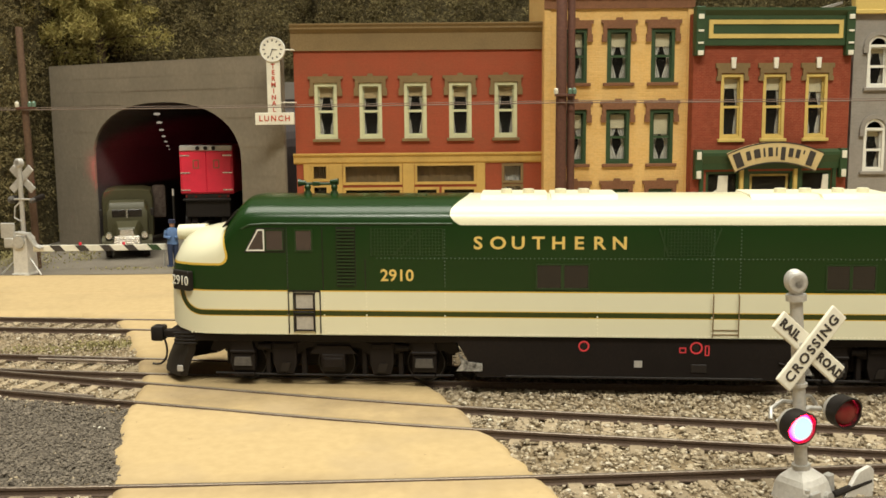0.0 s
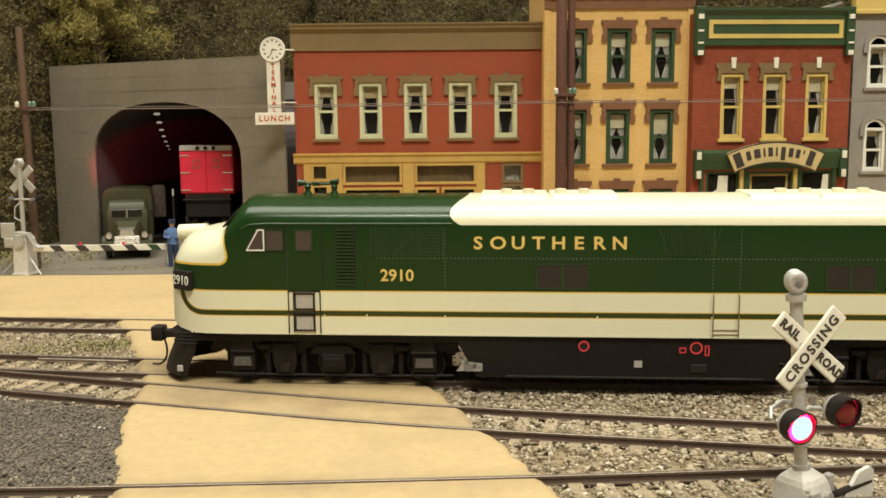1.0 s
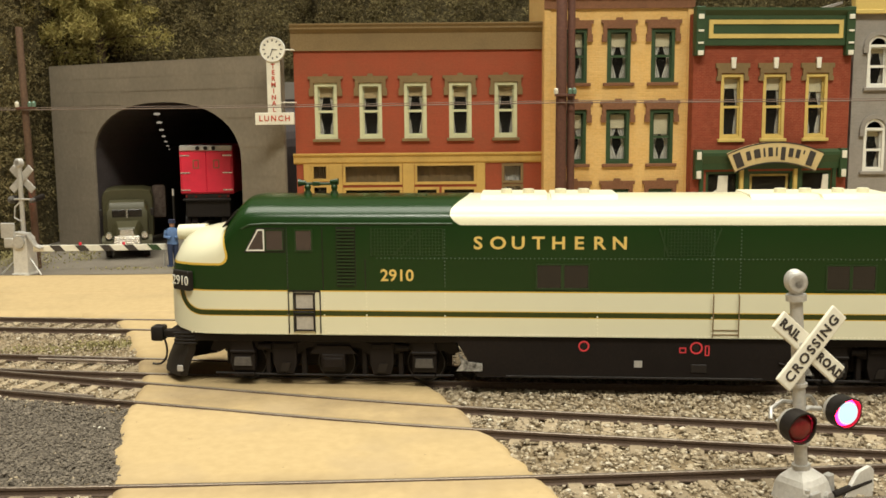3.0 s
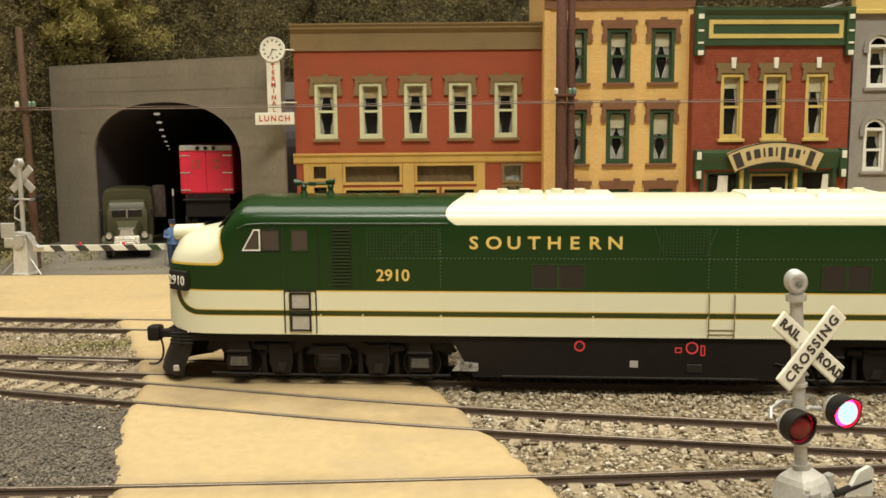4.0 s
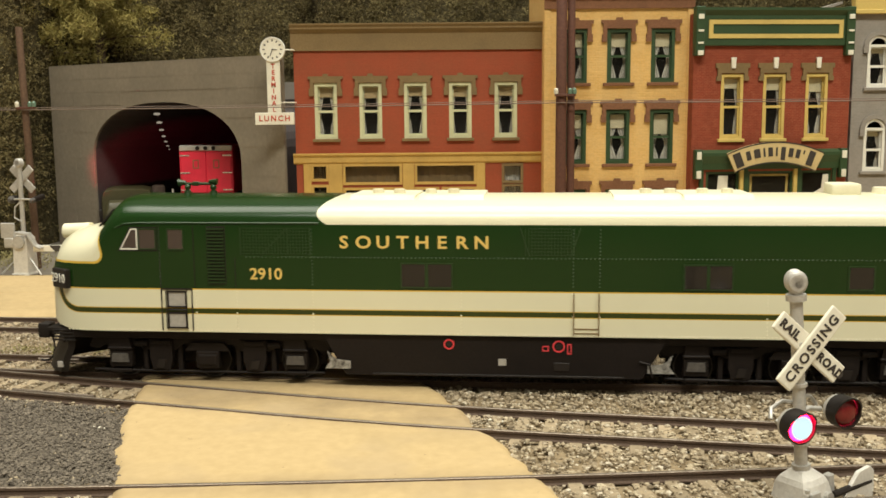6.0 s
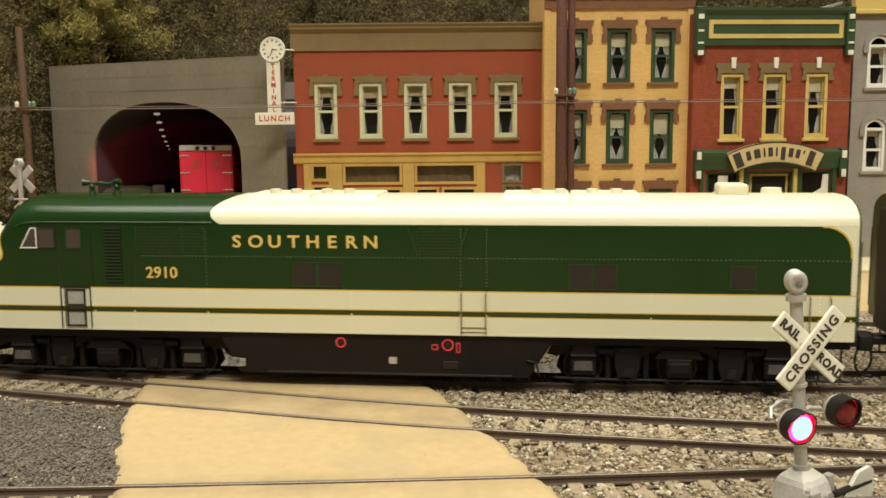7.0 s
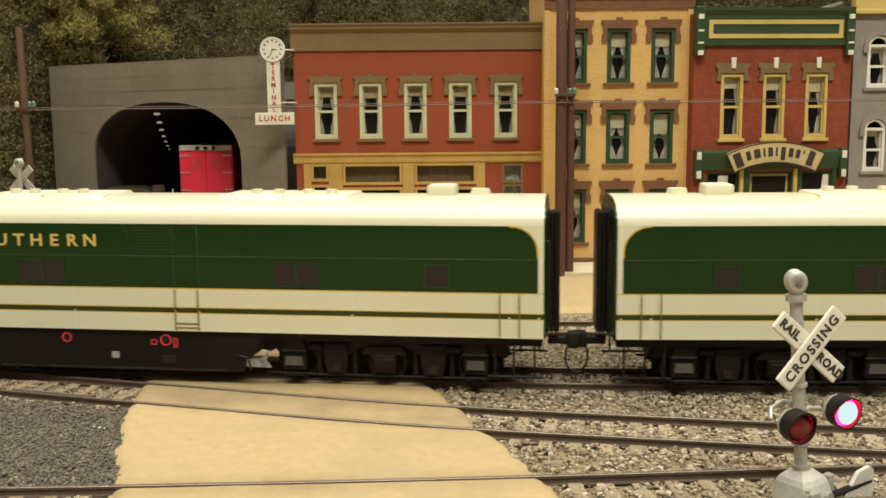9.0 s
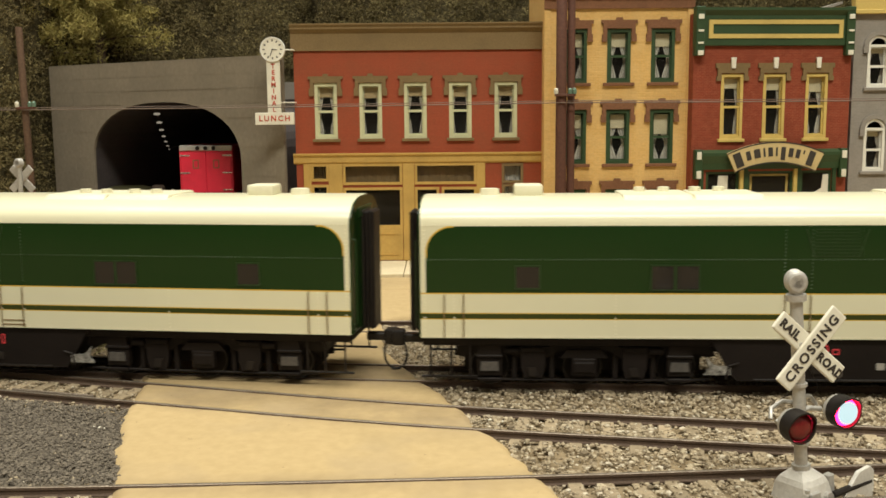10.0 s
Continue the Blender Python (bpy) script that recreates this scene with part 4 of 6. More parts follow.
    for s in (-1, 1):
        y = s * 16.6
        b = BM()
        prism(b, [(-47, 14.5), (-40.5, 3.2), (38.5, 3.2), (45.5, 14.5)], "y", s * 15.2, s * 16.6)
        part("tank_skirt", b, M_UNDER, tank)
        for x, z, r in ((-12.4, 12.0, 1.45), (16.8, 11.8, 1.65)):
            b = BM()
            for k in range(18):
                a0, a1 = 2 * math.pi * k / 18, 2 * math.pi * (k + 1) / 18
                prism(b, [(x + r * math.cos(a0), z + r * math.sin(a0)), (x + r * math.cos(a1), z + r * math.sin(a1)), (x + (r - 0.4) * math.cos(a1), z + (r - 0.4) * math.sin(a1)), (x + (r - 0.4) * math.cos(a0), z + (r - 0.4) * math.sin(a0))], "y", y, y + s * 0.18)
            part("filler_ring", b, M_REDMARK, tank, "red painted filler ring")
            b = BM()
            cyl(b, (x, y - 0.3 if s > 0 else y - 0.2, z), 0.8, 0.5, "y", 12)
            part("filler_cap", b, M_BLACK, tank)
        for x0, x1, z0, z1 in ((12.4, 14.2, 10.4, 11.9), (19.0, 20.2, 9.7, 12.5)):
            b = BM()
            for a in ((x0, x1, z0, z0 + 0.3), (x0, x1, z1 - 0.3, z1), (x0, x0 + 0.3, z0, z1), (x1 - 0.3, x1, z0, z1)):
                box(b, a[0], a[1], *sorted((y, y + s * 0.16)), a[2], a[3])
            part("gauge_outline", b, M_REDMARK, tank)
        b = BM()
        box(b, 0.8, 2.9, *sorted((y, y + s * 0.16)), 6.4, 8.2)
        part("data_plate", b, M_SILVERED, tank, "small pale data plate")
        for x, d in ((-45.6, 1), (46.4, -1)):
            b = BM()
            prism(b, [(x, 9.8), (x + d * 1.4, 8.2), (x + d * 2.6, 7.4), (x + d * 6.4, 7.0), (x + d * 6.4, 4.9), (x - d * 0.6, 4.9), (x + d * 0.2, 6.0), (x + d * 0.8, 6.8)], "y", *sorted((y + s * 0.05, y + s * 0.45)))
            part("step_plate", b, M_CHIPPED, tank, "chipped silver step plate")
        b = BM()
        tube(b, [(38.0, y + s * 0.3, 8.0), (40.5, y + s * 0.5, 7.4), (41.2, y + s * 0.5, 4.0)], 0.3, 5)
        part("drain_pipe", b, M_BLACK, tank)
        b = BM()
        box(b, 15.5, 19.5, *sorted((y, y + s * 0.3)), 5.2, 7.4, c=0.1)
        part("filler_door", b, M_BLACK, tank)
        b = BM()
        box(b, -33, 34, *sorted((y - s * 0.1, y + s * 0.25)), 3.2, 3.8, c=0.1)
        part("skirt_lip", b, M_BLACK, tank)
        b = BM()
        for x in (108, 113, 118.5):
            tube(b, [(x, s * 14, 13), (x, s * 15, 12), (x, s * 15, 4.0), (x + 1.5, s * 15, 3.4)], 0.3, 5)
        tube(b, [(106, s * 15, 3.6), (121, s * 15, 3.6)], 0.35, 5)
        part("end_steps", b, M_BLACK, t)
    # bogies
    wheels = []
    for xc in (-80.0, 77.8):
        bg = new("bogie")
        bg.parent, bg.empty_display_size = t, 0.002
        bg.matrix_basis = P(xc, 0, 0)
        b = BM()
        box(b, -33, 33, -6, 6, 6.5, 11, c=0.6)
        part("bolster", b, M_UNDER, bg)
        for y in (-6.4, 6.4):
            b = BM()
            box(b, -32, 32, y - 0.4, y + 0.4, 3.4, 13, c=0.2)
            part("inner_frame", b, M_UNDER, bg)
        for s in (-1, 1):
            y0 = s * 11.6
            fy = sorted((y0, y0 + s * 2.0))
            b = BM()
            beam = [(-34.5, 9.2), (-33.5, 11.6), (-29.5, 12.0), (-20.5, 12.0), (-18.5, 11.2), (-9.5, 11.4), (-7.5, 12.2), (7.5, 12.2), (9.5, 11.4), (18.5, 11.2), (20.5, 12.0), (29.5, 12.0), (33.5, 11.6), (34.5, 9.2)]
            under = [(32.0, 8.6), (30.0, 9.6), (20.0, 9.6), (17.0, 8.4), (9.5, 8.4), (7.0, 10.2), (-7.0, 10.2), (-9.5, 8.4), (-17.0, 8.4), (-20.0, 9.6), (-30.0, 9.6), (-32.0, 8.6)]
            prism(b, beam + under, "y", *fy)
            part("side_frame", b, M_UNDER, bg)
            for x in (-25, 0, 25):
                end = x != 0
                b = BM()
                box(b, x - 3.3, x + 3.3, *sorted((y0 + s * 0.4, y0 + s * 3.2)), 3.6, 8.6, c=0.45, seg=2)
                if end:
                    box(b, x - 3.5, x + 3.5, *sorted((y0 + s * 0.8, y0 + s * 3.7)), 8.7, 9.5, c=0.2)
                    prism(b, [(x - 3.2, 9.5), (x + 3.2, 9.5), (x + 2.6, 12.3), (x - 2.6, 12.3)], "y", *sorted((y0 + s * 1.0, y0 + s * 3.4)))
                    box(b, x - 3.0, x + 3.0, *sorted((y0 + s * 0.6, y0 + s * 3.5)), 2.2, 3.2, c=0.2)
                else:
                    prism(b, [(-6.4, 8.6), (6.4, 8.6), (4.6, 10.8), (-4.6, 10.8)], "y", *sorted((y0 + s * 1.2, y0 + s * 2.9)))
                    box(b, -2.9, 2.9, *sorted((y0 + s * 1.6, y0 + s * 3.6)), 4.4, 7.8, c=0.6, seg=2)
                part("journal_box", b, M_UNDER, bg)
                if end:
                    b = BM()
                    prism(b, [(x - 2.5, 5.2), (x + 2.5, 5.2), (x + 2.2, 7.6), (x - 2.2, 7.6)], "y", *sorted((y0 + s * 3.2, y0 + s * 3.7)))
                    part("journal_lid", b, M_LID, bg, "dull grey worn journal lid")
            for x in (-13.4, 13.4):
                b = BM()
                prism(b, [(x - 3.2, 11.6), (x + 3.2, 11.6), (x + 3.2, 6.0), (x + 2.4, 3.0), (x - 2.4, 3.0), (x - 3.2, 6.0)], "y", *sorted((y0 + s * 0.3, y0 + s * 2.7)))
                box(b, x - 2.8, x + 2.8, *sorted((y0 + s * 2.7, y0 + s * 3.2)), 10.2, 11.4, c=0.15)
                part("spring_hanger", b, M_UNDER, bg)
                b = BM()
                prism(b, [(x - 1.4, 3.6), (x + 1.0, 3.6), (x + 1.6, 6.0), (x - 0.6, 6.0)], "y", *sorted((y0 + s * 2.7, y0 + s * 3.1)))
                part("hanger_pad", b, M_BLACK, bg)
                for dx in (-5.0, 5.0):
                    b = BM()
                    box(b, x + dx - 0.7, x + dx + 0.7, *sorted((y0 - s * 0.4, y0 + s * 1.6)), 2.6, 8.8, c=0.2)
                    part("brake_hanger", b, M_UNDER, bg)
            b = BM()
            tube(b, [(-33, y0 + s * 2.4, 2.8), (-17, y0 + s * 2.2, 2.5), (17, y0 + s * 2.2, 2.5), (33, y0 + s * 2.4, 2.8)], 0.38, 6)
            cyl(b, (-20.8, y0 + s * 2.2, 10.4), 1.0, 3.6, "x", 10)
            cyl(b, (17.2, y0 + s * 2.2, 10.4), 1.0, 3.6, "x", 10)
            for x in (-8.2, 8.2):
                box(b, x - 0.5, x + 0.5, *sorted((y0 + s * 0.6, y0 + s * 1.8)), 8, 14, c=0.15)
            part("brake_rigging", b, M_UNDER, bg)
        for x in (-25, 0, 25):
            b = BM()
            for s in (-1, 1):
                y = s * 8.25
                vs = cyl(b, (0, y - 1.2, 0), 5.2, 2.4, "y", 28)
                cyl(b, (0, y - s * 1.2 - 0.25, 0), 5.75, 0.5, "y", 28)
                cyl(b, (0, y + s * 1.0 - 0.3, 0), 2.2, 0.8, "y", 14)
                for k in range(6):
                    a = k * math.pi / 3
                    cyl(b, (3.6 * math.cos(a), y + (1.2 if s > 0 else -1.35), 3.6 * math.sin(a)), 0.5, 0.15, "y", 8)
            cyl(b, (0, -8, 0), 1.2, 16, "y", 10)
            w = part("wheelset", b, M_UNDER, bg, m=P(x, 0, 5.2))
            for s in (-1, 1):
                b = BM()
                for k in range(28):
                    a0, a1 = 2 * math.pi * k / 28, 2 * math.pi * (k + 1) / 28
                    prism(b, [(r * math.cos(a), r * math.sin(a)) for r, a in ((5.22, a0), (5.22, a1), (4.95, a1), (4.95, a0))], "y", *sorted((s * 9.4, s * 9.6)))
                part("tyre_rim", b, M_LID, w, "worn bright tyre rim")
            wheels.append((w, x))
    return t, wheels


def loco_pose(xc, reverse=False):
    """Stands with its bogies on the track around xc."""
    a, b = V3((xc - 77, main_y(xc - 77), 0)), V3((xc + 77, main_y(xc + 77), 0))
    c = (a + b) / 2
    ang = math.degrees(math.atan2(b.y - a.y, b.x - a.x))
    return P(c.x, c.y, 0, 0, 0, ang + (180 if reverse else 0))


# the leading unit's place along the track, time by time
RUN = [(0, 50.7), (3.7, 50.7), (4.0, 49.6), (4.5, 45.5), (5.0, 37.1), (5.5, 27.3), (6.0, 15.4), (6.5, 1.6), (7.0, -13.7), (7.5, -31.4), (8.0, -50.5), (8.5, -69.2), (9.0, -91.3), (9.5, -115.3), (10.0, -142.0)]
COUPLED = 259.2 * 0.994
lead, lead_wheels = locomotive(loco_pose(50.7), "gloss green and cream diesel passenger locomotive on the near track")
trail, trail_wheels = locomotive(loco_pose(50.7 + COUPLED, True), "gloss green and cream diesel locomotive coupled back to back")


# ---- buildings ----
def facade(parent, x0, x1, z0, z1, holes, mat, thick=2.5, name="front_wall"):
    """A wall with real openings; holes are (x0, x1, z0, z1)."""
    bm = BM()
    xs = sorted({x0, x1, *[h[0] for h in holes], *[h[1] for h in holes]})
    zs = sorted({z0, z1, *[h[2] for h in holes], *[h[3] for h in holes]})
    inside = lambda x, z: any(h[0] < x < h[1] and h[2] < z < h[3] for h in holes)
    for a, b in zip(xs, xs[1:]):
        for c, d in zip(zs, zs[1:]):
            if not inside((a + b) / 2, (c + d) / 2):
                for y in (0, thick):
                    bm.faces.new([bm.verts.new(p) for p in ((a, y, c), (b, y, c), (b, y, d), (a, y, d))])
    for h in [*holes, (x0, x1, z0, z1)]:
        q = [(h[0], h[2]), (h[1], h[2]), (h[1], h[3]), (h[0], h[3])]
        for k in range(4):
            (a, c), (b, d) = q[k], q[(k + 1) % 4]
            bm.faces.new([bm.verts.new(p) for p in ((a, 0, c), (b, 0, d), (b, thick, d), (a, thick, c))])
    bmesh.ops.remove_doubles(bm, verts=bm.verts, dist=0.001)
    return part(name, bm, mat, parent)


def drape(x0, x1, z0, z1, y, lean):
    """A gathered curtain half, narrow at the tie."""
    bm = BM()
    n, mrows = 10, 6
    g = []
    for j in range(mrows + 1):
        v = j / mrows
        row = []
        for i in range(n + 1):
            u = i / n
            wdt = 1 - 0.55 * math.sin(math.pi * min(1, v * 1.15)) ** 2
            xx = (x0 + (x1 - x0) * u * wdt) if lean < 0 else (x1 - (x1 - x0) * (1 - u) * wdt)
            row.append(bm.verts.new((xx, y + 0.25 * math.sin(u * 14), z1 + (z0 - z1) * v)))
        g.append(row)
    for a, b in zip(g, g[1:]):
        for k in range(n):
            bm.faces.new((a[k], a[k + 1], b[k + 1], b[k]))
    return bm


def sash_window(parent, cx, z0, z1, w, mat, blind=0.35, fr=1.15, drapes=0.3, seed=0, y=0.4, blind_mat=None):
    """Double-hung window with sashes, panes, a blind and curtains."""
    x0, x1 = cx - w / 2, cx + w / 2
    bm = BM()
    rect_ring(bm, x0, x1, z0, z1, fr, y - 0.7, y + 1.4)
    win = part("window", bm, mat, parent)
    zm = z0 + (z1 - z0) * 0.49
    bm = BM()
    rect_ring(bm, x0 + fr, x1 - fr, z0 + fr, zm + 0.4, 0.75, y + 0.3, y + 1.0)
    box(bm, x0 + fr, x1 - fr, y - 0.05, y + 0.3, zm - 0.55, zm + 0.65)
    part("lower_sash", bm, mat, win)
    bm = BM()
    rect_ring(bm, x0 + fr, x1 - fr, zm - 0.2, z1 - fr, 0.75, y + 1.0, y + 1.6)
    part("upper_sash", bm, mat, win)
    bm = BM()
    box(bm, x0 + fr, x1 - fr, y + 0.7, y + 0.78, z0 + fr, z1 - fr)
    pn = part("pane", bm, M_PANE, win)
    pn.visible_shadow = False
    if blind:
        bm = BM()
        box(bm, x0 + fr, x1 - fr, y + 2.0, y + 2.15, z1 - (z1 - z0) * blind, z1 - 0.5)
        part("blind", bm, blind_mat or M_BLIND, win)
    if drapes:
        for lean in (-1, 1):
            dw = (w - 2 * fr) * (drapes + 0.06 * nz(seed * 3.1, lean))
            a = x0 + fr if lean < 0 else x1 - fr - dw
            part("curtain", drape(a, a + dw, z0 + 0.6, z1 - (z1 - z0) * (blind * 0.9), y + 2.7, lean), M_CURTAIN, win)
    return win


def hood(parent, cx, zt, w, mat, ear=5.5, thick=3.6, step=1.6, proud=1.0, key=1.4):
    """Stepped lintel with drop ears and a small keystone, over a window whose head is at zt."""
    bm = BM()
    h = w / 2
    pts = [(-h - 2.6, zt - ear), (-h - 0.2, zt - ear), (-h - 0.2, zt), (h + 0.2, zt), (h + 0.2, zt - ear), (h + 2.6, zt - ear), (h + 2.6, zt - ear * 0.45), (h + 2.0, zt - ear * 0.4), (h + 2.0, zt + thick - step), (h + 3.0, zt + thick - step), (h + 3.0, zt + thick),
           (key, zt + thick), (key * 0.8, zt + thick + 1.2), (-key * 0.8, zt + thick + 1.2), (-key, zt + thick), (-h - 3.0, zt + thick), (-h - 3.0, zt + thick - step), (-h - 2.0, zt + thick - step), (-h - 2.0, zt - ear * 0.4), (-h - 2.6, zt - ear * 0.45)]
    prism(bm, [(cx + a, b) for a, b in pts], "y", -proud, 0.3)
    return part("lintel", bm, mat, parent)


def sill(parent, cx, z, w, mat):
    bm = BM()
    box(bm, cx - w / 2 - 1.2, cx + w / 2 + 1.2, -1.4, 0.5, z - 1.5, z, c=0.15)
    return part("sill", bm, mat, parent)


def shell(parent, x0, x1, z1, depth, mat, roof_mat):
    for name, a in (("side_wall", (x0, x0 + 2, 2.5, depth, 0, z1)), ("side_wall", (x1 - 2, x1, 2.5, depth, 0, z1)), ("back_wall", (x0 + 2, x1 - 2, depth - 2, depth, 0, z1))):
        bm = BM()
        box(bm, *a)
        part(name, bm, mat, parent)
    bm = BM()
    box(bm, x0 + 2, x1 - 2, 2.5, depth - 2, z1 - 6, z1 - 5)
    part("roof", bm, roof_mat, parent)
    # near-black card stands for the unlit rooms behind the windows
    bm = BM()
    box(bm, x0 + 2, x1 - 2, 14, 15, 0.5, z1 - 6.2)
    part("unlit_room_backing", bm, M_UNLITROOM, parent)


def red_building():
    t = thing("brick_building", P(-72, 476, 1.3), "two-storey red brick shop building with ochre storefront", "building", "shop buildings along the street")
    W, zb = 121.0, -1.3
    wx = [15.3, 37.2, 59.1, 81.1, 103.4]
    holes = [(c - 5.5, c + 5.5, 62.2 + zb, 89.2 + zb) for c in wx]
    shops = [(7.5, 15.5, 41.7 + zb, 49.6 + zb), (23.2, 51.8, 38.5, 48.2), (58.7, 88.6, 38.5, 48.2), (101.8, 111.6, 17.5, 37.6), (101.8, 111.6, 38.8, 47.8), (23.2, 51.8, 17.0, 36.4), (58.7, 70, 2, 36.4), (72, 88.6, 17, 36.4), (7.5, 15.5, 17, 38)]
    facade(t, 0, W, 0, 105, holes + shops, M_REDBRICK)
    shell(t, 0, W, 112, 75, M_REDBRICK, M_ASPHALT)
    for i, c in enumerate(wx):
        sash_window(t, c, 62.2 + zb, 89.2 + zb, 11.0, M_SASH, blind=(0.25, 0.27, 0.24, 0.26, 0.25)[i], drapes=(0.3, 0.2, 0.28, 0.2, 0.24)[i], seed=i, fr=1.55, blind_mat=M_TANBLIND)
        hood(t, c, 89.4 + zb, 11.0, M_OLIVETRIM, ear=6.4, thick=3.1, step=1.3)
        sill(t, c, 62.2 + zb, 11, M_OLIVETRIM)
    # cornice
    bm = BM()
    prism(bm, [(-0.9, 103.4), (-0.9, 111.6), (-1.6, 112.4), (-2.6, 113.6), (-2.6, 114.4), (-3.4, 115.6), (-3.4, 116.2), (0.5, 116.2), (2.5, 116.2), (2.5, 103.4)], "x", -1.2, W + 0.5)
    part("cornice", bm, M_OLIVETRIM, t)
    bm = BM()
    prism(bm, [(-0.4, 48.6), (-1.2, 49.4), (-1.2, 52.2), (-2.2, 53.0), (-2.2, 53.8), (0.1, 53.8), (0.1, 48.6)], "x", -1.2, W + 0.3)
    part("shop_cornice", bm, M_OCHRE, t)
    # storefront panels and pilasters
    for x0, x1 in ((3.5, 7.2), (15.8, 22.6), (52.4, 58.1), (88.9, 93.2)):
        bm = BM()
        box(bm, x0, x1, -0.8, 0.1, 0.2, 48.6, c=0.2)
        part("pilaster", bm, M_OCHRE, t)
    for x0, x1, z0, z1 in shops:
        bm = BM()
        rect_ring(bm, x0 - 0.4, x1 + 0.4, z0 - 0.4, z1 + 0.4, 1.3, -0.55, 1.5)
        fr = part("window", bm, M_OCHRE if x0 < 95 else M_OLIVETRIM, t)
        bm = BM()
        box(bm, x0, x1, 1.0, 1.1, z0, z1)
        pn = part("pane", bm, M_PANE, fr)
        pn.visible_shadow = False
        if z1 > 45 or x0 > 95:
            bm = BM()
            n = 14
            for i in range(n):
                xa, xb = x0 + (x1 - x0) * i / n, x0 + (x1 - x0) * (i + 1) / n
                prism(bm, [(xa, 3.2 + 0.5 * (i % 2)), (xb, 3.2 + 0.5 * ((i + 1) % 2)), (xb, 3.9), (xa, 3.9)], "z", z0 + 0.3, z1 - 0.3 - (2.5 * abs(nz(i * 0.4, x0)) if z1 > 45 else 0))
            part("curtain", bm, M_CURTAIN if x0 > 95 else M_OLIVETRIM, fr)
    for x0, x1 in ((23.0, 52.2), (72, 88.8), (7.2, 15.8), (101, 112.5)):
        bm = BM()
        box(bm, x0, x1, -0.6, 0.1, 0.4, 16.6, c=0.2)
        rect_ring(bm, x0 + 2, x1 - 2, 3, 14, 0.6, -1.0, -0.5)
        part("stall_riser", bm, M_OCHRE, t)
    return t


red_building()


def yellow_building():
    t = thing("brick_building", P(49, 466, 1.3), "tall yellow brick building with green sash windows", "building", "shop buildings along the street")
    W = 71.2
    cols = [14.8, 35.6, 56.6]
    rows = [(86.6, 111.8), (48.0, 73.8), (9.8, 35.6)]
    holes = [(c - 5.6, c + 5.6, a, b) for c in cols for a, b in rows]
    facade(t, 0, W, 0, 138, holes, M_YELBRICK)
    shell(t, 0, W, 138, 80, M_YELBRICK, M_ASPHALT)
    k = 0
    for c in cols:
        for a, b in rows:
            sash_window(t, c, a, b, 11.2, M_DKGREEN, blind=(0.33, 0.34, 0.36)[k % 3] + (0.12 if k == 7 else 0), drapes=0.42 if k % 3 == 0 else 0.47, seed=k, fr=1.5)
            hood(t, c, b + 0.2, 11.2, M_BROWNTRIM, ear=6.2, thick=3.9, proud=1.2, key=1.8)
            sill(t, c, a, 12.5, M_BROWNTRIM)
            k += 1
    bm = BM()
    prism(bm, [(-1.2, 121.2), (-1.2, 125.0), (-2.2, 126), (-2.2, 131), (-4, 133), (-4, 136), (0.1, 136), (0.1, 121.2)], "x", 0, W)
    part("cornice", bm, M_BROWNTRIM, t)
    bm = BM()
    for i in range(10):
        box(bm, 3 + i * 7, 6 + i * 7, -3.0, -1.1, 126.4, 131.4, c=0.3)
    part("cornice_brackets", bm, M_BROWNTRIM, t)
    bm = BM()
    box(bm, 0, W, -0.9, 0.1, 0.2, 2.2, c=0.2)
    part("plinth", bm, M_BROWNTRIM, t)
    for x0, x1 in ((0, 3.2), (W - 3.2, W)):
        bm = BM()
        box(bm, x0 + 0.05, x1 - 0.05, -0.7, 0.1, 2.3, 121, c=0.1)
        part("corner_pier", bm, M_YELBRICK, t)
    return t


yellow_building()


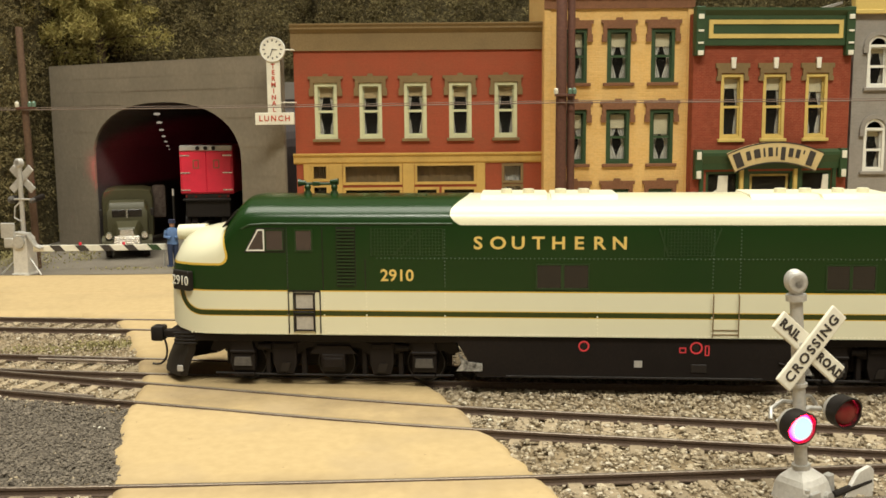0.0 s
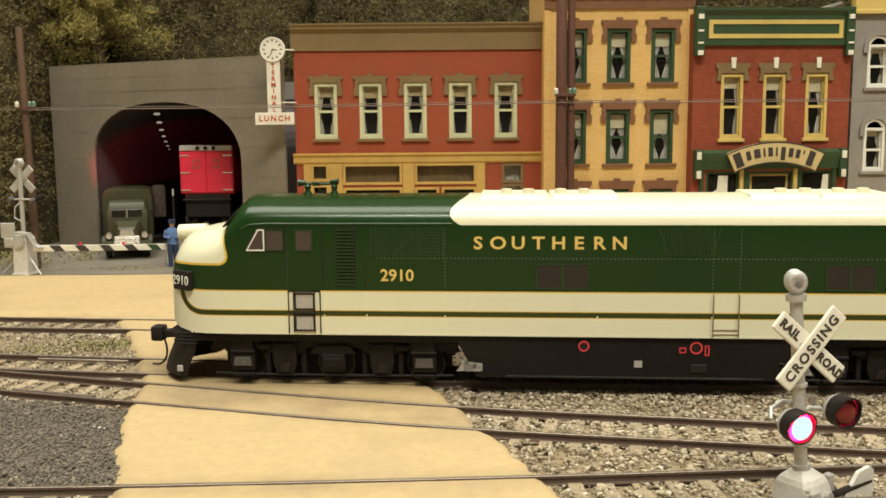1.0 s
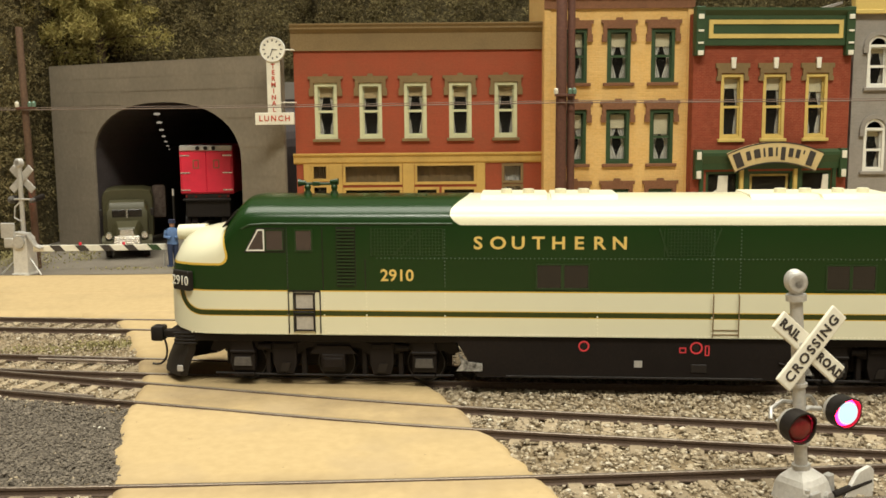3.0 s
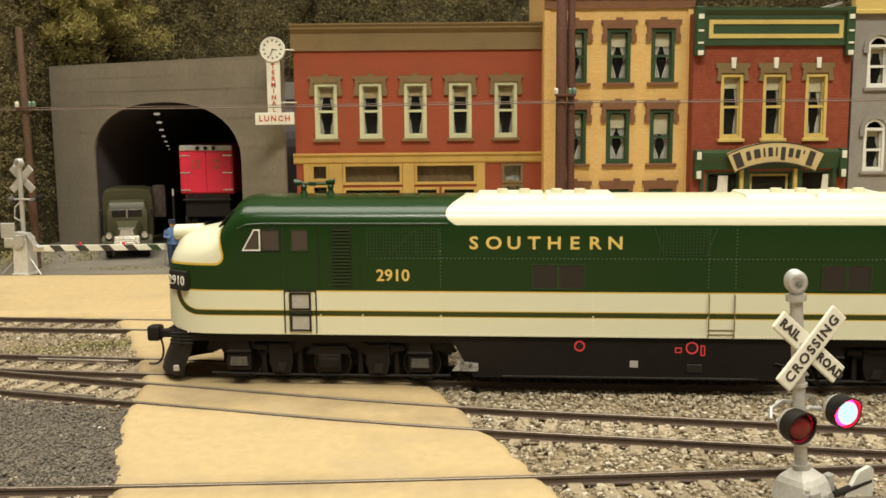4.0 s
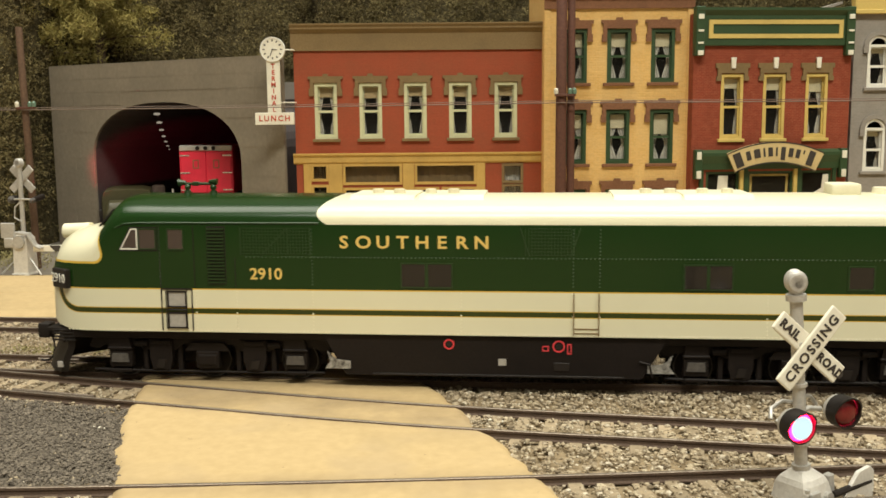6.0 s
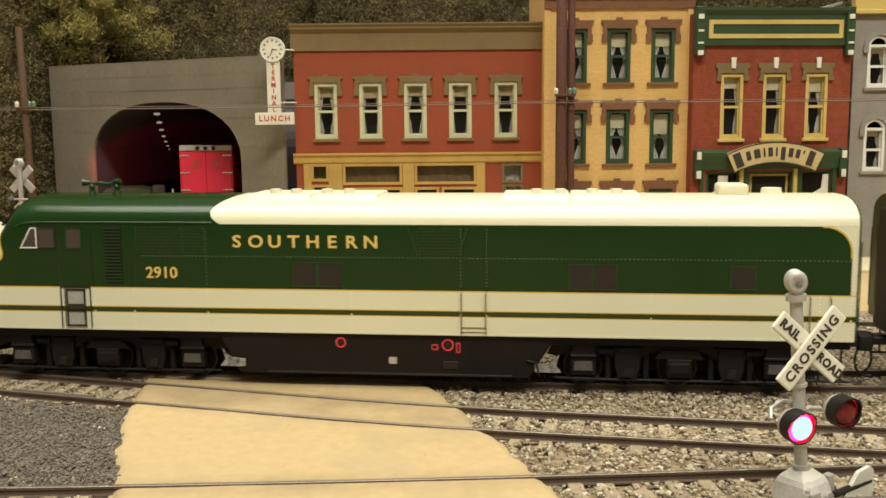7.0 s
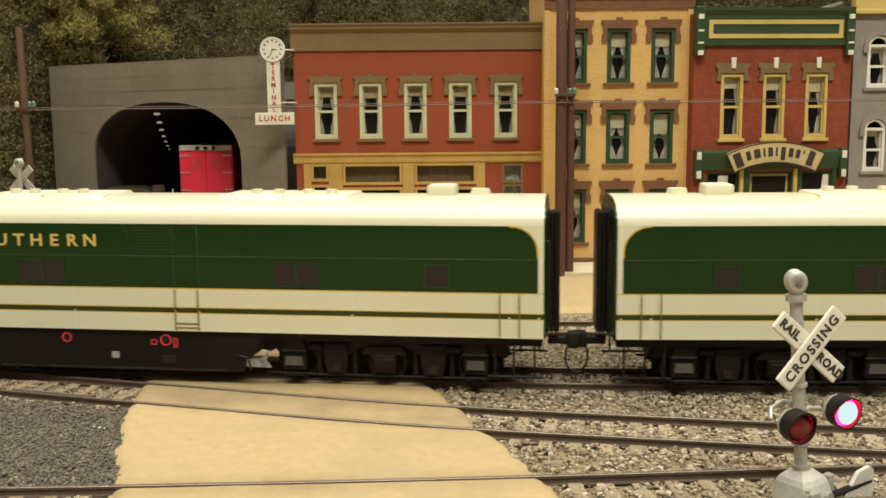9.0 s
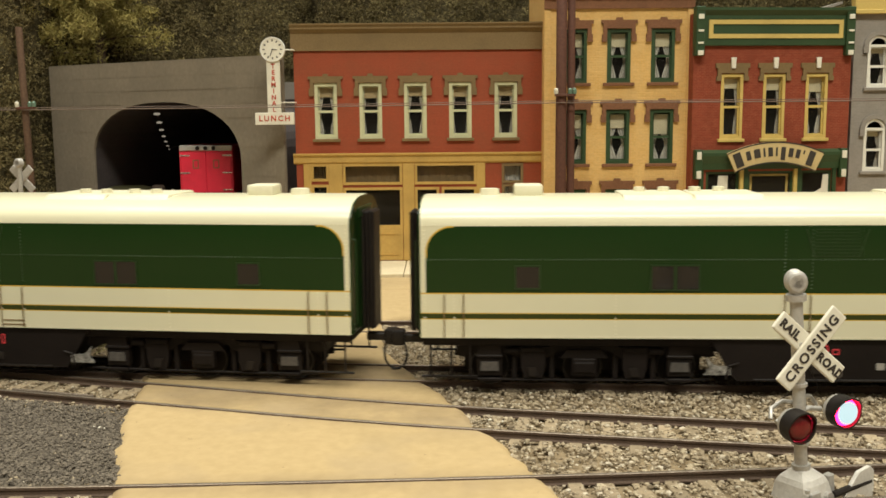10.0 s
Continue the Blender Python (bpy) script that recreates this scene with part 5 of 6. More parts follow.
def shop_building():
    t = thing("brick_building", P(118.5, 459, 1.3, 0, 0, 5.2), "red brick shop with dark green cornice and arched signboard", "building", "shop buildings along the street")
    W = 77.3
    cols = [19.0, 39.7, 60.7]
    holes = [(c - 5.4, c + 5.4, 59.6, 90.0) for c in cols]
    store = [(7.5, 24, 3, 44), (28, 51, 3, 44), (54.5, 70, 3, 44)]
    facade(t, 0, W, 0, 104, holes + store, M_DARKBRICK)
    shell(t, 0, W, 118, 24, M_DARKBRICK, M_ASPHALT)
    for i, c in enumerate(cols):
        sash_window(t, c, 59.6, 90.0, 10.8, M_YELTRIM, blind=0.22 + 0.03 * i, drapes=(0.24, 0.24, 0.36)[i], seed=i + 20, fr=1.4)
        hood(t, c, 90.4, 10.6, M_OLIVETRIM, ear=3.6, thick=4.6, step=2.2)
        sill(t, c, 59.6, 10.6, M_YELTRIM)
        bm = BM()
        prism(bm, [(c - 0.9, 92.6), (c + 0.9, 92.6), (c + 1.2, 97.6), (c - 1.2, 97.6)], "y", -1.8, -0.9)
        part("keystone", bm, M_SIGNWHITE, t)
    bm = BM()
    box(bm, 1.5, W - 1.5, -1.6, 2.4, 103, 119.4, c=0.3)
    prism(bm, [(-1.6, 117), (-3.4, 119.2), (-3.4, 120.4), (2.4, 120.4), (2.4, 117)], "x", 0.5, W - 0.5)
    part("cornice", bm, M_DKGREEN, t)
    bm = BM()
    rect_ring(bm, 6.4, W - 5.6, 106.4, 114.9, 2.0, -2.1, -1.5)
    part("cornice_panel", bm, M_YELTRIM, t)
    for x in (0.0, W - 4.2):
        bm = BM()
        box(bm, x, x + 4.2, -3.0, 2.0, 98.4, 121.0, c=0.3)
        cb = part("cornice_bracket", bm, M_DKGREEN, t)
        for z in (98.6, 103.8, 109.4, 115.2):
            bm = BM()
            box(bm, x + 0.9, x + 3.5, -3.5, -2.9, z, z + (2.2 if z < 99 or z > 115 else 0.9), c=0.1)
            part("bracket_block", bm, M_SIGNWHITE, cb)
    # storefront
    bm = BM()
    prism(bm, [(0, 45), (-1.5, 45), (-1.8, 48), (-3.0, 51.5), (-3.0, 53.0), (-0.2, 54.4), (0, 54.4)], "x", 3.5, W - 3.5)
    part("shop_cornice", bm, M_DKGREEN, t)
    for x in (1.0, W - 4.6):
        bm = BM()
        box(bm, x, x + 3.6, -3.2, 0.1, 40.6, 54.6, c=0.2)
        cb = part("cornice_bracket", bm, M_DKGREEN, t)
        for z in (41.0, 50.0):
            bm = BM()
            box(bm, x + 0.7, x + 2.9, -3.7, -3.1, z, z + 3.6, c=0.1)
            part("bracket_block", bm, M_SIGNWHITE, cb)
    for x, mt in ((24.8, M_YELTRIM), (27.0, M_DKGREEN), (51.6, M_YELTRIM), (53.4, M_DKGREEN), (5.0, M_DKGREEN), (71.0, M_DKGREEN)):
        bm = BM()
        box(bm, x - 0.9, x + 1.0, -1.2, 0.6, 1.0, 45, c=0.15)
        part("shop_column", bm, mt, t)
    for x0, x1, z0, z1 in store:
        bm = BM()
        rect_ring(bm, x0, x1, z0, z1, 1.2, 0.2, 1.5)
        box(bm, x0, x1, 0.2, 1.4, 15 if x0 != 28 else 4, 17 if x0 != 28 else 5)
        w = part("shop_window", bm, M_DKGREEN, t)
        bm = BM()
        box(bm, x0, x1, 1.0, 1.1, z0, z1)
        part("pane", bm, M_PANE, w).visible_shadow = False
        if x0 != 28:
            bm = BM()
            box(bm, x0 + 1, x1 - 1, 0.0, 0.9, z0 + 0.5, z0 + 11, c=0.3)
            part("kick_panel", bm, M_DKGREEN, w)
            bm = BM()
            box(bm, x0 + 4.5, x1 - 4.5, -0.5, 0.1, z0 + 2.5, z0 + 8.5, c=0.3)
            part("panel_field", bm, M_YELTRIM, w)
            # white boot cut-out in the window
            bx = (x0 + x1) / 2 + (-1.8 if x0 < 28 else 3.8)
            bm = BM()
            prism(bm, [(bx, 42), (bx + 4.6, 42), (bx + 4.4, 31.6), (bx - 2.0, 31.2), (bx - 6.4, 30.6), (bx - 7.0, 31.8), (bx - 3.6, 33.6), (bx - 0.6, 35.4)], "y", 0.4, 0.85)
            part("boot_cutout", bm, M_SIGNWHITE, w)
        else:
            bm = BM()
            rect_ring(bm, x0 + 2, x1 - 2, 18, 42.5, 1.0, 1.6, 2.2)
            part("door", bm, M_YELTRIM, w)
    # arched signboard with plain bars for its name
    bm = BM()
    cx, cz, R0, R1 = 39.7, 2.9, 45.2, 55.2
    span = grids(-0.447, 0.447, 22)
    outl = [(cx + R1 * math.sin(a), cz + R1 * math.cos(a)) for a in span] + [(cx + R0 * math.sin(a), cz + R0 * math.cos(a)) for a in span[::-1]]
    prism(bm, outl, "y", -5.0, -4.0)
    sb = part("signboard", bm, M_SIGNTAN, t, "tan arched signboard with dark edge")
    bm = BM()
    for ra, rb in ((R1 - 0.55, R1), (R0, R0 + 0.55)):
        for a, b in zip(span, span[1:]):
            prism(bm, [(cx + rb * math.sin(a), cz + rb * math.cos(a)), (cx + rb * math.sin(b), cz + rb * math.cos(b)), (cx + ra * math.sin(b), cz + ra * math.cos(b)), (cx + ra * math.sin(a), cz + ra * math.cos(a))], "y", -5.15, -4.95)
    part("sign_edge", bm, M_SIGNBLACK, sb)
    bars = [(-0.375, 7.0, 5.2), (-0.27, 4.2, 3.0), (-0.185, 4.2, 4.2), (-0.115, 4.2, 1.2), (-0.055, 4.2, 3.0), (0.005, 4.2, 1.2), (0.07, 6.2, 3.0), (0.145, 4.2, 3.0), (0.215, 4.2, 2.8), (0.27, 1.8, 0.9), (0.35, 7.0, 4.4)]
    for a, h, wd in bars:
        bm = BM()
        low = 52.8 - h if h < 3 else 48.4 if h < 5 else 46.6
        wd *= 0.72
        prism(bm, [(-wd / 2, low), (wd / 2, low), (wd / 2, low + h), (-wd / 2, low + h)], "y", -5.25, -4.98)
        rot = Matrix.Translation((cx, 0, cz)) @ Matrix.Rotation(a, 4, "Y")
        bmesh.ops.transform(bm, matrix=rot, verts=bm.verts)
        part("sign_bar", bm, M_SIGNBLACK, sb)
    return t


shop_building()


def grey_building():
    t = thing("brick_building", P(200, 474, 1.3), "grey brick building with white arched windows", "building", "shop buildings along the street")
    W = 70.0
    wins = [(11.9, 83.4, 108.0), (11.9, 42.8, 68.0), (36, 83.4, 108.0), (36, 42.8, 68.0), (58, 83.4, 108.0), (58, 42.8, 68.0)]
    facade(t, 0, W, 0, 119, [(c - 5.2, c + 5.2, a, b) for c, a, b in wins], M_GREYBRICK)
    shell(t, 0, W, 119, 70, M_GREYBRICK, M_ASPHALT)
    for i, (c, a, b) in enumerate(wins):
        sash_window(t, c, a, b - 4, 10.4, M_WHITE, blind=0.2, drapes=0.3, seed=i + 40, fr=1.3)
        bm = BM()
        arc = grids(0, math.pi, 12)
        prism(bm, [(c + 5.2 * math.cos(u), b - 4.6 + 4.8 * math.sin(u)) for u in arc] + [(c + 4.0 * math.cos(u), b - 4.6 + 3.7 * math.sin(u)) for u in arc[::-1]], "y", -0.4, 1.5)
        part("arched_head", bm, M_WHITE, t)
        bm = BM()
        prism(bm, [(c + 7.4 * math.cos(u), b - 4.6 + 7.2 * math.sin(u)) for u in arc] + [(c + 5.25 * math.cos(u), b - 4.6 + 5.0 * math.sin(u)) for u in arc[::-1]], "y", -1.2, 0.2)
        prism(bm, [(c - 7.6, b - 8), (c - 5.3, b - 8), (c - 5.3, b - 4.7), (c - 7.6, b - 4.7)], "y", -1.4, 0.2)
        prism(bm, [(c + 5.3, b - 8), (c + 7.6, b - 8), (c + 7.6, b - 4.7), (c + 5.3, b - 4.7)], "y", -1.4, 0.2)
        part("lintel", bm, M_GREYBRICK, t)
        sill(t, c, a, 11, M_GREYBRICK)
    bm = BM()
    box(bm, -1.0, W, -1.6, 3, 119.2, 134, c=0.2)
    box(bm, -1.4, W, -2.6, 3, 118.4, 120.4, c=0.2)
    part("gable_front", bm, M_YELTRIM, t)
    bm = BM()
    prism(bm, [(-24, 118.6), (0, 126.5), (0, 125.2), (-22.5, 117.6)], "y", 16, 72)
    rf = part("side_roof", bm, M_GREYBRICK, t)
    return t


grey_building()


# ---- hanging clock sign ----
def clock_sign():
    t = thing("shop_sign", P(-80.9, 470, 0), "white hanging clock sign with red lettering beside the brick shop", "sign")
    bm = BM()
    cyl(bm, (0, -1.2, 105.2), 5.8, 2.4, "y", 32)
    cl = part("clock", bm, M_SIGNWHITE, t, smooth=True)
    bm = BM()
    for k in range(30):
        a0, a1 = 2 * math.pi * k / 30, 2 * math.pi * (k + 1) / 30
        prism(bm, [(r * math.cos(a), 105.2 + r * math.sin(a)) for r, a in ((5.9, a0), (5.9, a1), (5.3, a1), (5.3, a0))], "y", -1.5, 1.5)
    part("rim", bm, M_WHITE, cl)
    bm = BM()
    for k in range(12):
        a = k * math.pi / 6
        m = Matrix.Translation((4.2 * math.sin(a), 0, 105.2 + 4.2 * math.cos(a))) @ Matrix.Rotation(a, 4, "Y")
        box(bm, -0.3, 0.3, -1.32, -1.18, -0.5, 0.5, m=m)
    part("hour_marks", bm, M_SIGNBLACK, cl)
    for a, L in ((200, 3.4), (95, 2.2)):
        bm = BM()
        box(bm, -0.18, 0.18, -1.42, -1.3, -0.3, L, m=Matrix.Translation((0, 0, 105.2)) @ Matrix.Rotation(radians(a), 4, "Y"))
        part("pointer", bm, M_SIGNBLACK, cl)
    bm = BM()
    box(bm, -3.2, 3.2, -0.8, 0.8, 75, 100, c=0.15)
    vb = part("upright_board", bm, M_SIGNWHITE, t)
    for k, ch in enumerate("TERMINAL"):
        lettering(ch, 3.1, M_SIGNRED, vb, P(0, -0.9, 97.2 - k * 2.95), bold=0.08)
    bm = BM()
    box(bm, -9.4, 9.4, -0.9, 0.9, 69.4, 75.2, c=0.15)
    hb = part("cross_board", bm, M_SIGNWHITE, t)
    lettering("LUNCH", 3.7, M_SIGNRED, hb, P(0, -1.0, 72.3), bold=0.08, space=1.34)
    bm = BM()
    tube(bm, [(5.4, 0, 105), (9.6, 0, 105), (9.6, 6.2, 105)], 0.35, 6)
    tube(bm, [(3.0, 0, 80), (9.6, 0, 80), (9.6, 6.2, 80)], 0.3, 6)
    part("bracket", bm, M_SIGNWHITE, t)


clock_sign()


# ---- poles and wires ----
def pole(x, y, h, r, lean=0.0, mat=M_POLE):
    t = thing("utility_pole", P(x, y, -1, 0, lean, 0), "brown stained wooden utility pole beside the street", "utility pole", "utility poles")
    bm = BM()
    loft(bm, [[(r * k * math.cos(a), r * k * math.sin(a), z) for a in grids(0, 2 * math.pi, 12)[:-1]] for z, k in ((0, 1.05), (h * 0.5, 1.0), (h - 0.6, 0.95), (h, 0.8))])
    part("post", bm, mat, t, smooth=True)
    return t


p1 = pole(-201.3, 472, 118, 1.7, -0.8, M_OLDPOLE)
p2 = pole(53.6, 436, 150, 2.45)
p3 = pole(58.2, 437.5, 150, 1.75)
for p, z in ((p1, 79.5), (p2, 82.6)):
    bm = BM()
    box(bm, -3.2, 6.2, -3.4, -2.2, z - 0.6, z + 0.6, c=0.2)
    part("crossarm", bm, M_POLE, p)
    for x in (-2.6, 3.6, 5.6):
        bm = BM()
        cyl(bm, (x, -2.8, z + 0.5), 0.9, 1.3, "z", 12, 1.1)
        ball(bm, (x, -2.8, z + 2.2), 0.95, u=10, v=7)
        part("insulator", bm, M_INSUL if x > 0 else M_SIGNWHITE, p, "small green glass insulator", smooth=True)


def wire(z, dz, y0, r):
    bm = BM()
    pts = []
    for a, b in (((-330, 478 + y0, z + 1), (-201, 469 + y0, z)), ((-201, 469 + y0, z), (55, 433 + y0, z + dz)), ((55, 433 + y0, z + dz), (300, 433 + y0, z + dz))):
        for u in grids(0, 1, 14)[:-1]:
            p = V3(a).lerp(V3(b), u)
            pts.append((p.x, p.y, p.z - 1.2 * u * (1 - u)))
    tube(bm, pts, r, 5)
    tagged(part("overhead_wire", bm, M_WIRE), "thin dull overhead wire strung between the poles", "wire", "overhead wires")


wire(77.6, 0.6, 0, 0.26)
wire(78.6, 0.5, 1.5, 0.16)


# ---- crossing signals ----
M_CASTING = surf("pale_aluminium_paint", (0.66, 0.63, 0.57), (0.55, 0.52, 0.47), rough=0.5, metal=0.15, relief=0.15, stain=(0.42, 0.39, 0.34))


def crossbuck(parent, z, y, L=17.8, w=3.9, text=True, turn=0, off=0):
    for a, words in ((-45, ("RAIL", "ROAD")), (45, ("CROSSING",))):
        bm = BM()
        h = L / 2
        box(bm, -h, h, -0.4, 0.4, -w / 2, w / 2, c=0.28, seg=2)
        arm = part("crossbuck_arm", bm, M_SIGNWHITE if text else M_SILVERED, parent, m=P(off, 0, z, 0, 0, turn) @ P(0, y + (0.3 if a < 0 else -0.5), 0, 0, -a, 0))
        if text:
            if len(words) == 2:
                for wd, x in zip(words, (-5.7, 5.9)):
                    lettering(wd, 2.3, M_SIGNBLACK, arm, P(x, -0.45, 0), bold=0.1, space=1.12)
            else:
                lettering(words[0], 2.75, M_SIGNBLACK, arm, P(0, -0.45, 0), bold=0.06, space=1.22)


def bell(parent, z, r=2.2, turn=0):
    bm = BM()
    for y in (-0.9, 0.9):
        ball(bm, (0, y, z + r), r, 1, 0.42, 1.15, 18, 12)
        for k in range(3):
            cyl(bm, (0, y * 1.9 - 0.12, z + r), r * (0.78 - 0.25 * k), 0.24, "y", 18)
    cyl(bm, (0, -1.3, z + r), r * 0.55, 2.6, "y", 14)
    cyl(bm, (0, 0, z - 1.2), r * 0.62, 1.4, "z", 14)
    part("bell", bm, M_SILVERED, parent, "silver twin-gong bell", m=P(0, 0, 0, 0, 0, turn), smooth=True)


def lamp_head(parent, x, y, z, lit_mat, R=3.15, face=0, snout=False):
    """Round lamp: hood, back shell, and an insert that turns its bright side forward."""
    holder = new("lamp")
    holder.parent, holder.empty_display_size = parent, 0.001
    holder.matrix_basis = P(x, y, z, -6 if snout else 0, 0, face)
    bm = BM()
    n = 28
    for k in range(n):
        a0, a1 = 2 * math.pi * k / n, 2 * math.pi * (k + 1) / n
        # the snout is a longer tube added to narrow the far lamp's beam
        front = lambda a: -8.0 if snout else -0.9 - 1.0 * max(0.0, math.sin(a)) ** 0.7
        f0, f1 = min(-0.9, front(a0)), min(-0.9, front(a1))
        ring = lambda r, a, yy: bm.verts.new((r * math.cos(a), yy, r * math.sin(a)))
        quads = (((R, a0, f0), (R, a1, f1), (R, a1, 1.6), (R, a0, 1.6)), ((R - 0.3, a0, f0), (R - 0.3, a1, f1), (R - 0.3, a1, 1.6), (R - 0.3, a0, 1.6)), ((R, a0, f0), (R, a1, f1), (R - 0.3, a1, f1), (R - 0.3, a0, f0)))
        for q in quads:
            bm.faces.new([ring(*c) for c in q])
    bmesh.ops.remove_doubles(bm, verts=bm.verts, dist=0.001)
    part("hood", bm, M_BLACK, holder, "black visor hood", smooth=True)
    bm = BM()
    loft(bm, [[(r * math.cos(a), yy, r * math.sin(a)) for a in grids(0, 2 * math.pi, 20)[:-1]] for yy, r in ((1.55, R - 0.05), (2.6, R * 0.92), (3.6, R * 0.6), (4.6, R * 0.42))])
    part("back_shell", bm, M_LID if R < 2 else M_SILVERED, holder, "dull metal back shell", smooth=True)
    # insert: bright dome on one side, dark red lens on the other
    bm = BM()
    r = 0.4 if snout else R - 0.42
    rings = [[(r * q * math.cos(a), yy, r * q * math.sin(a)) for a in grids(0, 2 * math.pi, 24)[:-1]] for yy, q in ((-1.25, 0.12), (-1.15, 0.5), (-0.9, 0.82), (-0.1, 0.99), (0.1, 0.99), (0.75, 0.8), (1.1, 0.5), (1.25, 0.12))]
    loft(bm, rings)
    ins = part("lens_insert", bm, lit_mat, holder, "red lens lit on one side", smooth=True)
    ins.data.materials.append(M_REDLENS)
    ins.data.materials.append(M_REDRIM)
    for p in ins.data.polygons:
        if p.center.y > -0.00005:
            p.material_index = 1
        elif p.center.y > -0.0008:
            p.material_index = 2
    return ins


def near_signal():
    t = thing("crossing_signal", P(69.2, 177.7, -3, 0, -4, 0) @ pose(0, 0, 0, 0, 0, 30), "silver railroad crossing signal with crossbuck and red flashers", "crossing signal", "crossing signals")
    bm = BM()
    cyl(bm, (0, 0, 6), 1.2, 36, "z", 18)
    for z, r, h in ((7.5, 1.75, 1.0), (12.6, 1.7, 0.7), (40.6, 1.9, 1.2), (24.0, 1.6, 0.6)):
        cyl(bm, (0, 0, z), r, h, "z", 18)
    part("mast", bm, M_SILVERED, t, smooth=True)
    bm = BM()
    loft(bm, [[(sx * w, sy * w * 0.95, z) for sx, sy in ((-1, -1), (-0.3, -1.12), (0.3, -1.12), (1, -1), (1, 1), (-1, 1))] for z, w in ((0, 4.4), (2.2, 4.1), (5.2, 3.5), (6.2, 3.0), (7.6, 1.6))])
    part("base", bm, M_CASTING, t, "worn silver cast base")
    bm = BM()
    box(bm, -3.0, -0.2, -4.8, -4.0, 0.4, 4.6, c=0.3)
    cyl(bm, (2.0, -5.0, 2.6), 1.0, 1.0, "y", 12)
    cyl(bm, (-3.9, -4.6, 5.0), 0.5, 0.6, "z", 8)
    box(bm, 4.0, 5.6, -3.2, -1.6, 1.0, 6.0, c=0.2)
    part("mechanism_cover", bm, M_SILVERED, t)
    for y, off in ((-4.4, 0),):
        bm = BM()
        prism(bm, [(6.6 + off, -2), (15.4 + off, -2), (15.8 + off, 4.4), (14.6 + off, 5.6), (11.2 + off, 5.2), (7.0 + off, 1.4)], "y", y, y + 0.9)
        bmesh.ops.bevel(bm, geom=list(bm.edges), offset=0.15, segments=1, affect="EDGES")
        part("counterweight", bm, M_CASTING, t, "dull grey counterweight plate")
    bm = BM()
    tube(bm, [(4, -4, 2.4), (15, -3.8, 2.4)], 0.7, 8)
    part("pivot_shaft", bm, M_BLACK, t)
    crossbuck(t, 31.6, -2.0, turn=-16, off=1.5)
    bm = BM()
    box(bm, -1.2, 1.2, -1.6, -0.8, 30.2, 33, c=0.2)
    part("crossbuck_clamp", bm, M_SILVERED, t)
    bell(t, 42.2, 2.0, turn=-36)
    bm = BM()
    for s in (-1, 1):
        tube(bm, [(0, 0.6, 20.5), (s * 2.6, 1.8, 21.2), (s * 5.4, 2.0, 20.4), (s * 6.4, 1.4, 18.6)], 0.42, 7)
        tube(bm, [(0, 0, 18.8), (s * 3, 0.4, 18.9), (s * 6.2, 0.2, 18.1)], 0.5, 7)
    part("lamp_bracket", bm, M_SILVERED, t, smooth=True)
    out = [lamp_head(t, 1.2 + s * 6.4, -4.2, 18.1, M_LAMPLIT, face=-14) for s in (-1, 1)]
    bm = BM()
    tube(bm, [(6.0, 0, 21.5), (5.0, 0.5, 24.5), (3.6, 0.6, 27)], 0.1, 4)
    part("wire_lead", bm, M_BLACK, t)
    return out


def far_signal():
    t = thing("crossing_signal", P(-199.8, 455, -1, 0, 0, 168), "silver crossing signal seen from behind with lowered gate", "crossing signal", "crossing signals")
    bm = BM()
    cyl(bm, (0, 0, 18), 1.1, 34, "z", 14)
    part("mast", bm, M_SILVERED, t, smooth=True)
    bm = BM()
    loft(bm, [[(sx * w, sy * w, z) for sx, sy in ((-1, -1), (1, -1), (1, 1), (-1, 1))] for z, w in ((0, 4.8), (1.5, 4.4), (1.6, 3.9), (18, 3.5), (19.6, 2.6), (20.6, 1.4))])
    part("base", bm, M_CASTING, t, "pale weathered tapered base")
    crossbuck(t, 46.0, -1.4, 15.6, 3.6, text=False)
    bell(t, 51.6, 2.0)
    bm = BM()
    tube(bm, [(-6, -0.4, 36.4), (0, 0.9, 36.6), (6, -0.4, 36.4)], 0.5, 7)
    tube(bm, [(0, 1.0, 26), (3.2, 1.6, 28), (2.6, 1.4, 33), (0.4, 0.9, 35)], 0.4, 6)
    part("lamp_bracket", bm, M_SILVERED, t, smooth=True)
    out = [lamp_head(t, s * 5.6, -2.2, 36.2, M_FARLIT if s < 0 else M_REDRIM, 1.35 if s < 0 else 1.9, face=8, snout=s < 0) for s in (-1, 1)]
    bm = BM()
    box(bm, 2.5, 10, 2.4, 3.6, 18, 25.5, c=0.4)
    part("counterweight", bm, M_SILVERED, t)
    bm = BM()
    box(bm, 3.0, 8.4, -1, 4, 13.5, 18.5, c=0.6)
    cyl(bm, (0, 2.4, 16.5), 3.0, 2.4, "y", 14)
    part("mechanism", bm, M_SILVERED, t)
    bm = BM()
    for s in (-1.0, 1.0):
        tube(bm, [(1, 3.6 + s, 21), (-5, 3.4 + s, 20.4), (-8, 3 + s, 15), (-11, 2.6 + s, 13.6)], 0.7, 6)
    part("arm_fork", bm, M_SILVERED, t)
    bm = BM()
    for s in (-1, 1):
        tube(bm, [(s * 3, 1, 9), (s * 10.5, 3.5, 1)], 0.4, 6)
    part("brace", bm, M_SILVERED, t)
    return out


near_lamps = near_signal()
far_lamps = far_signal()


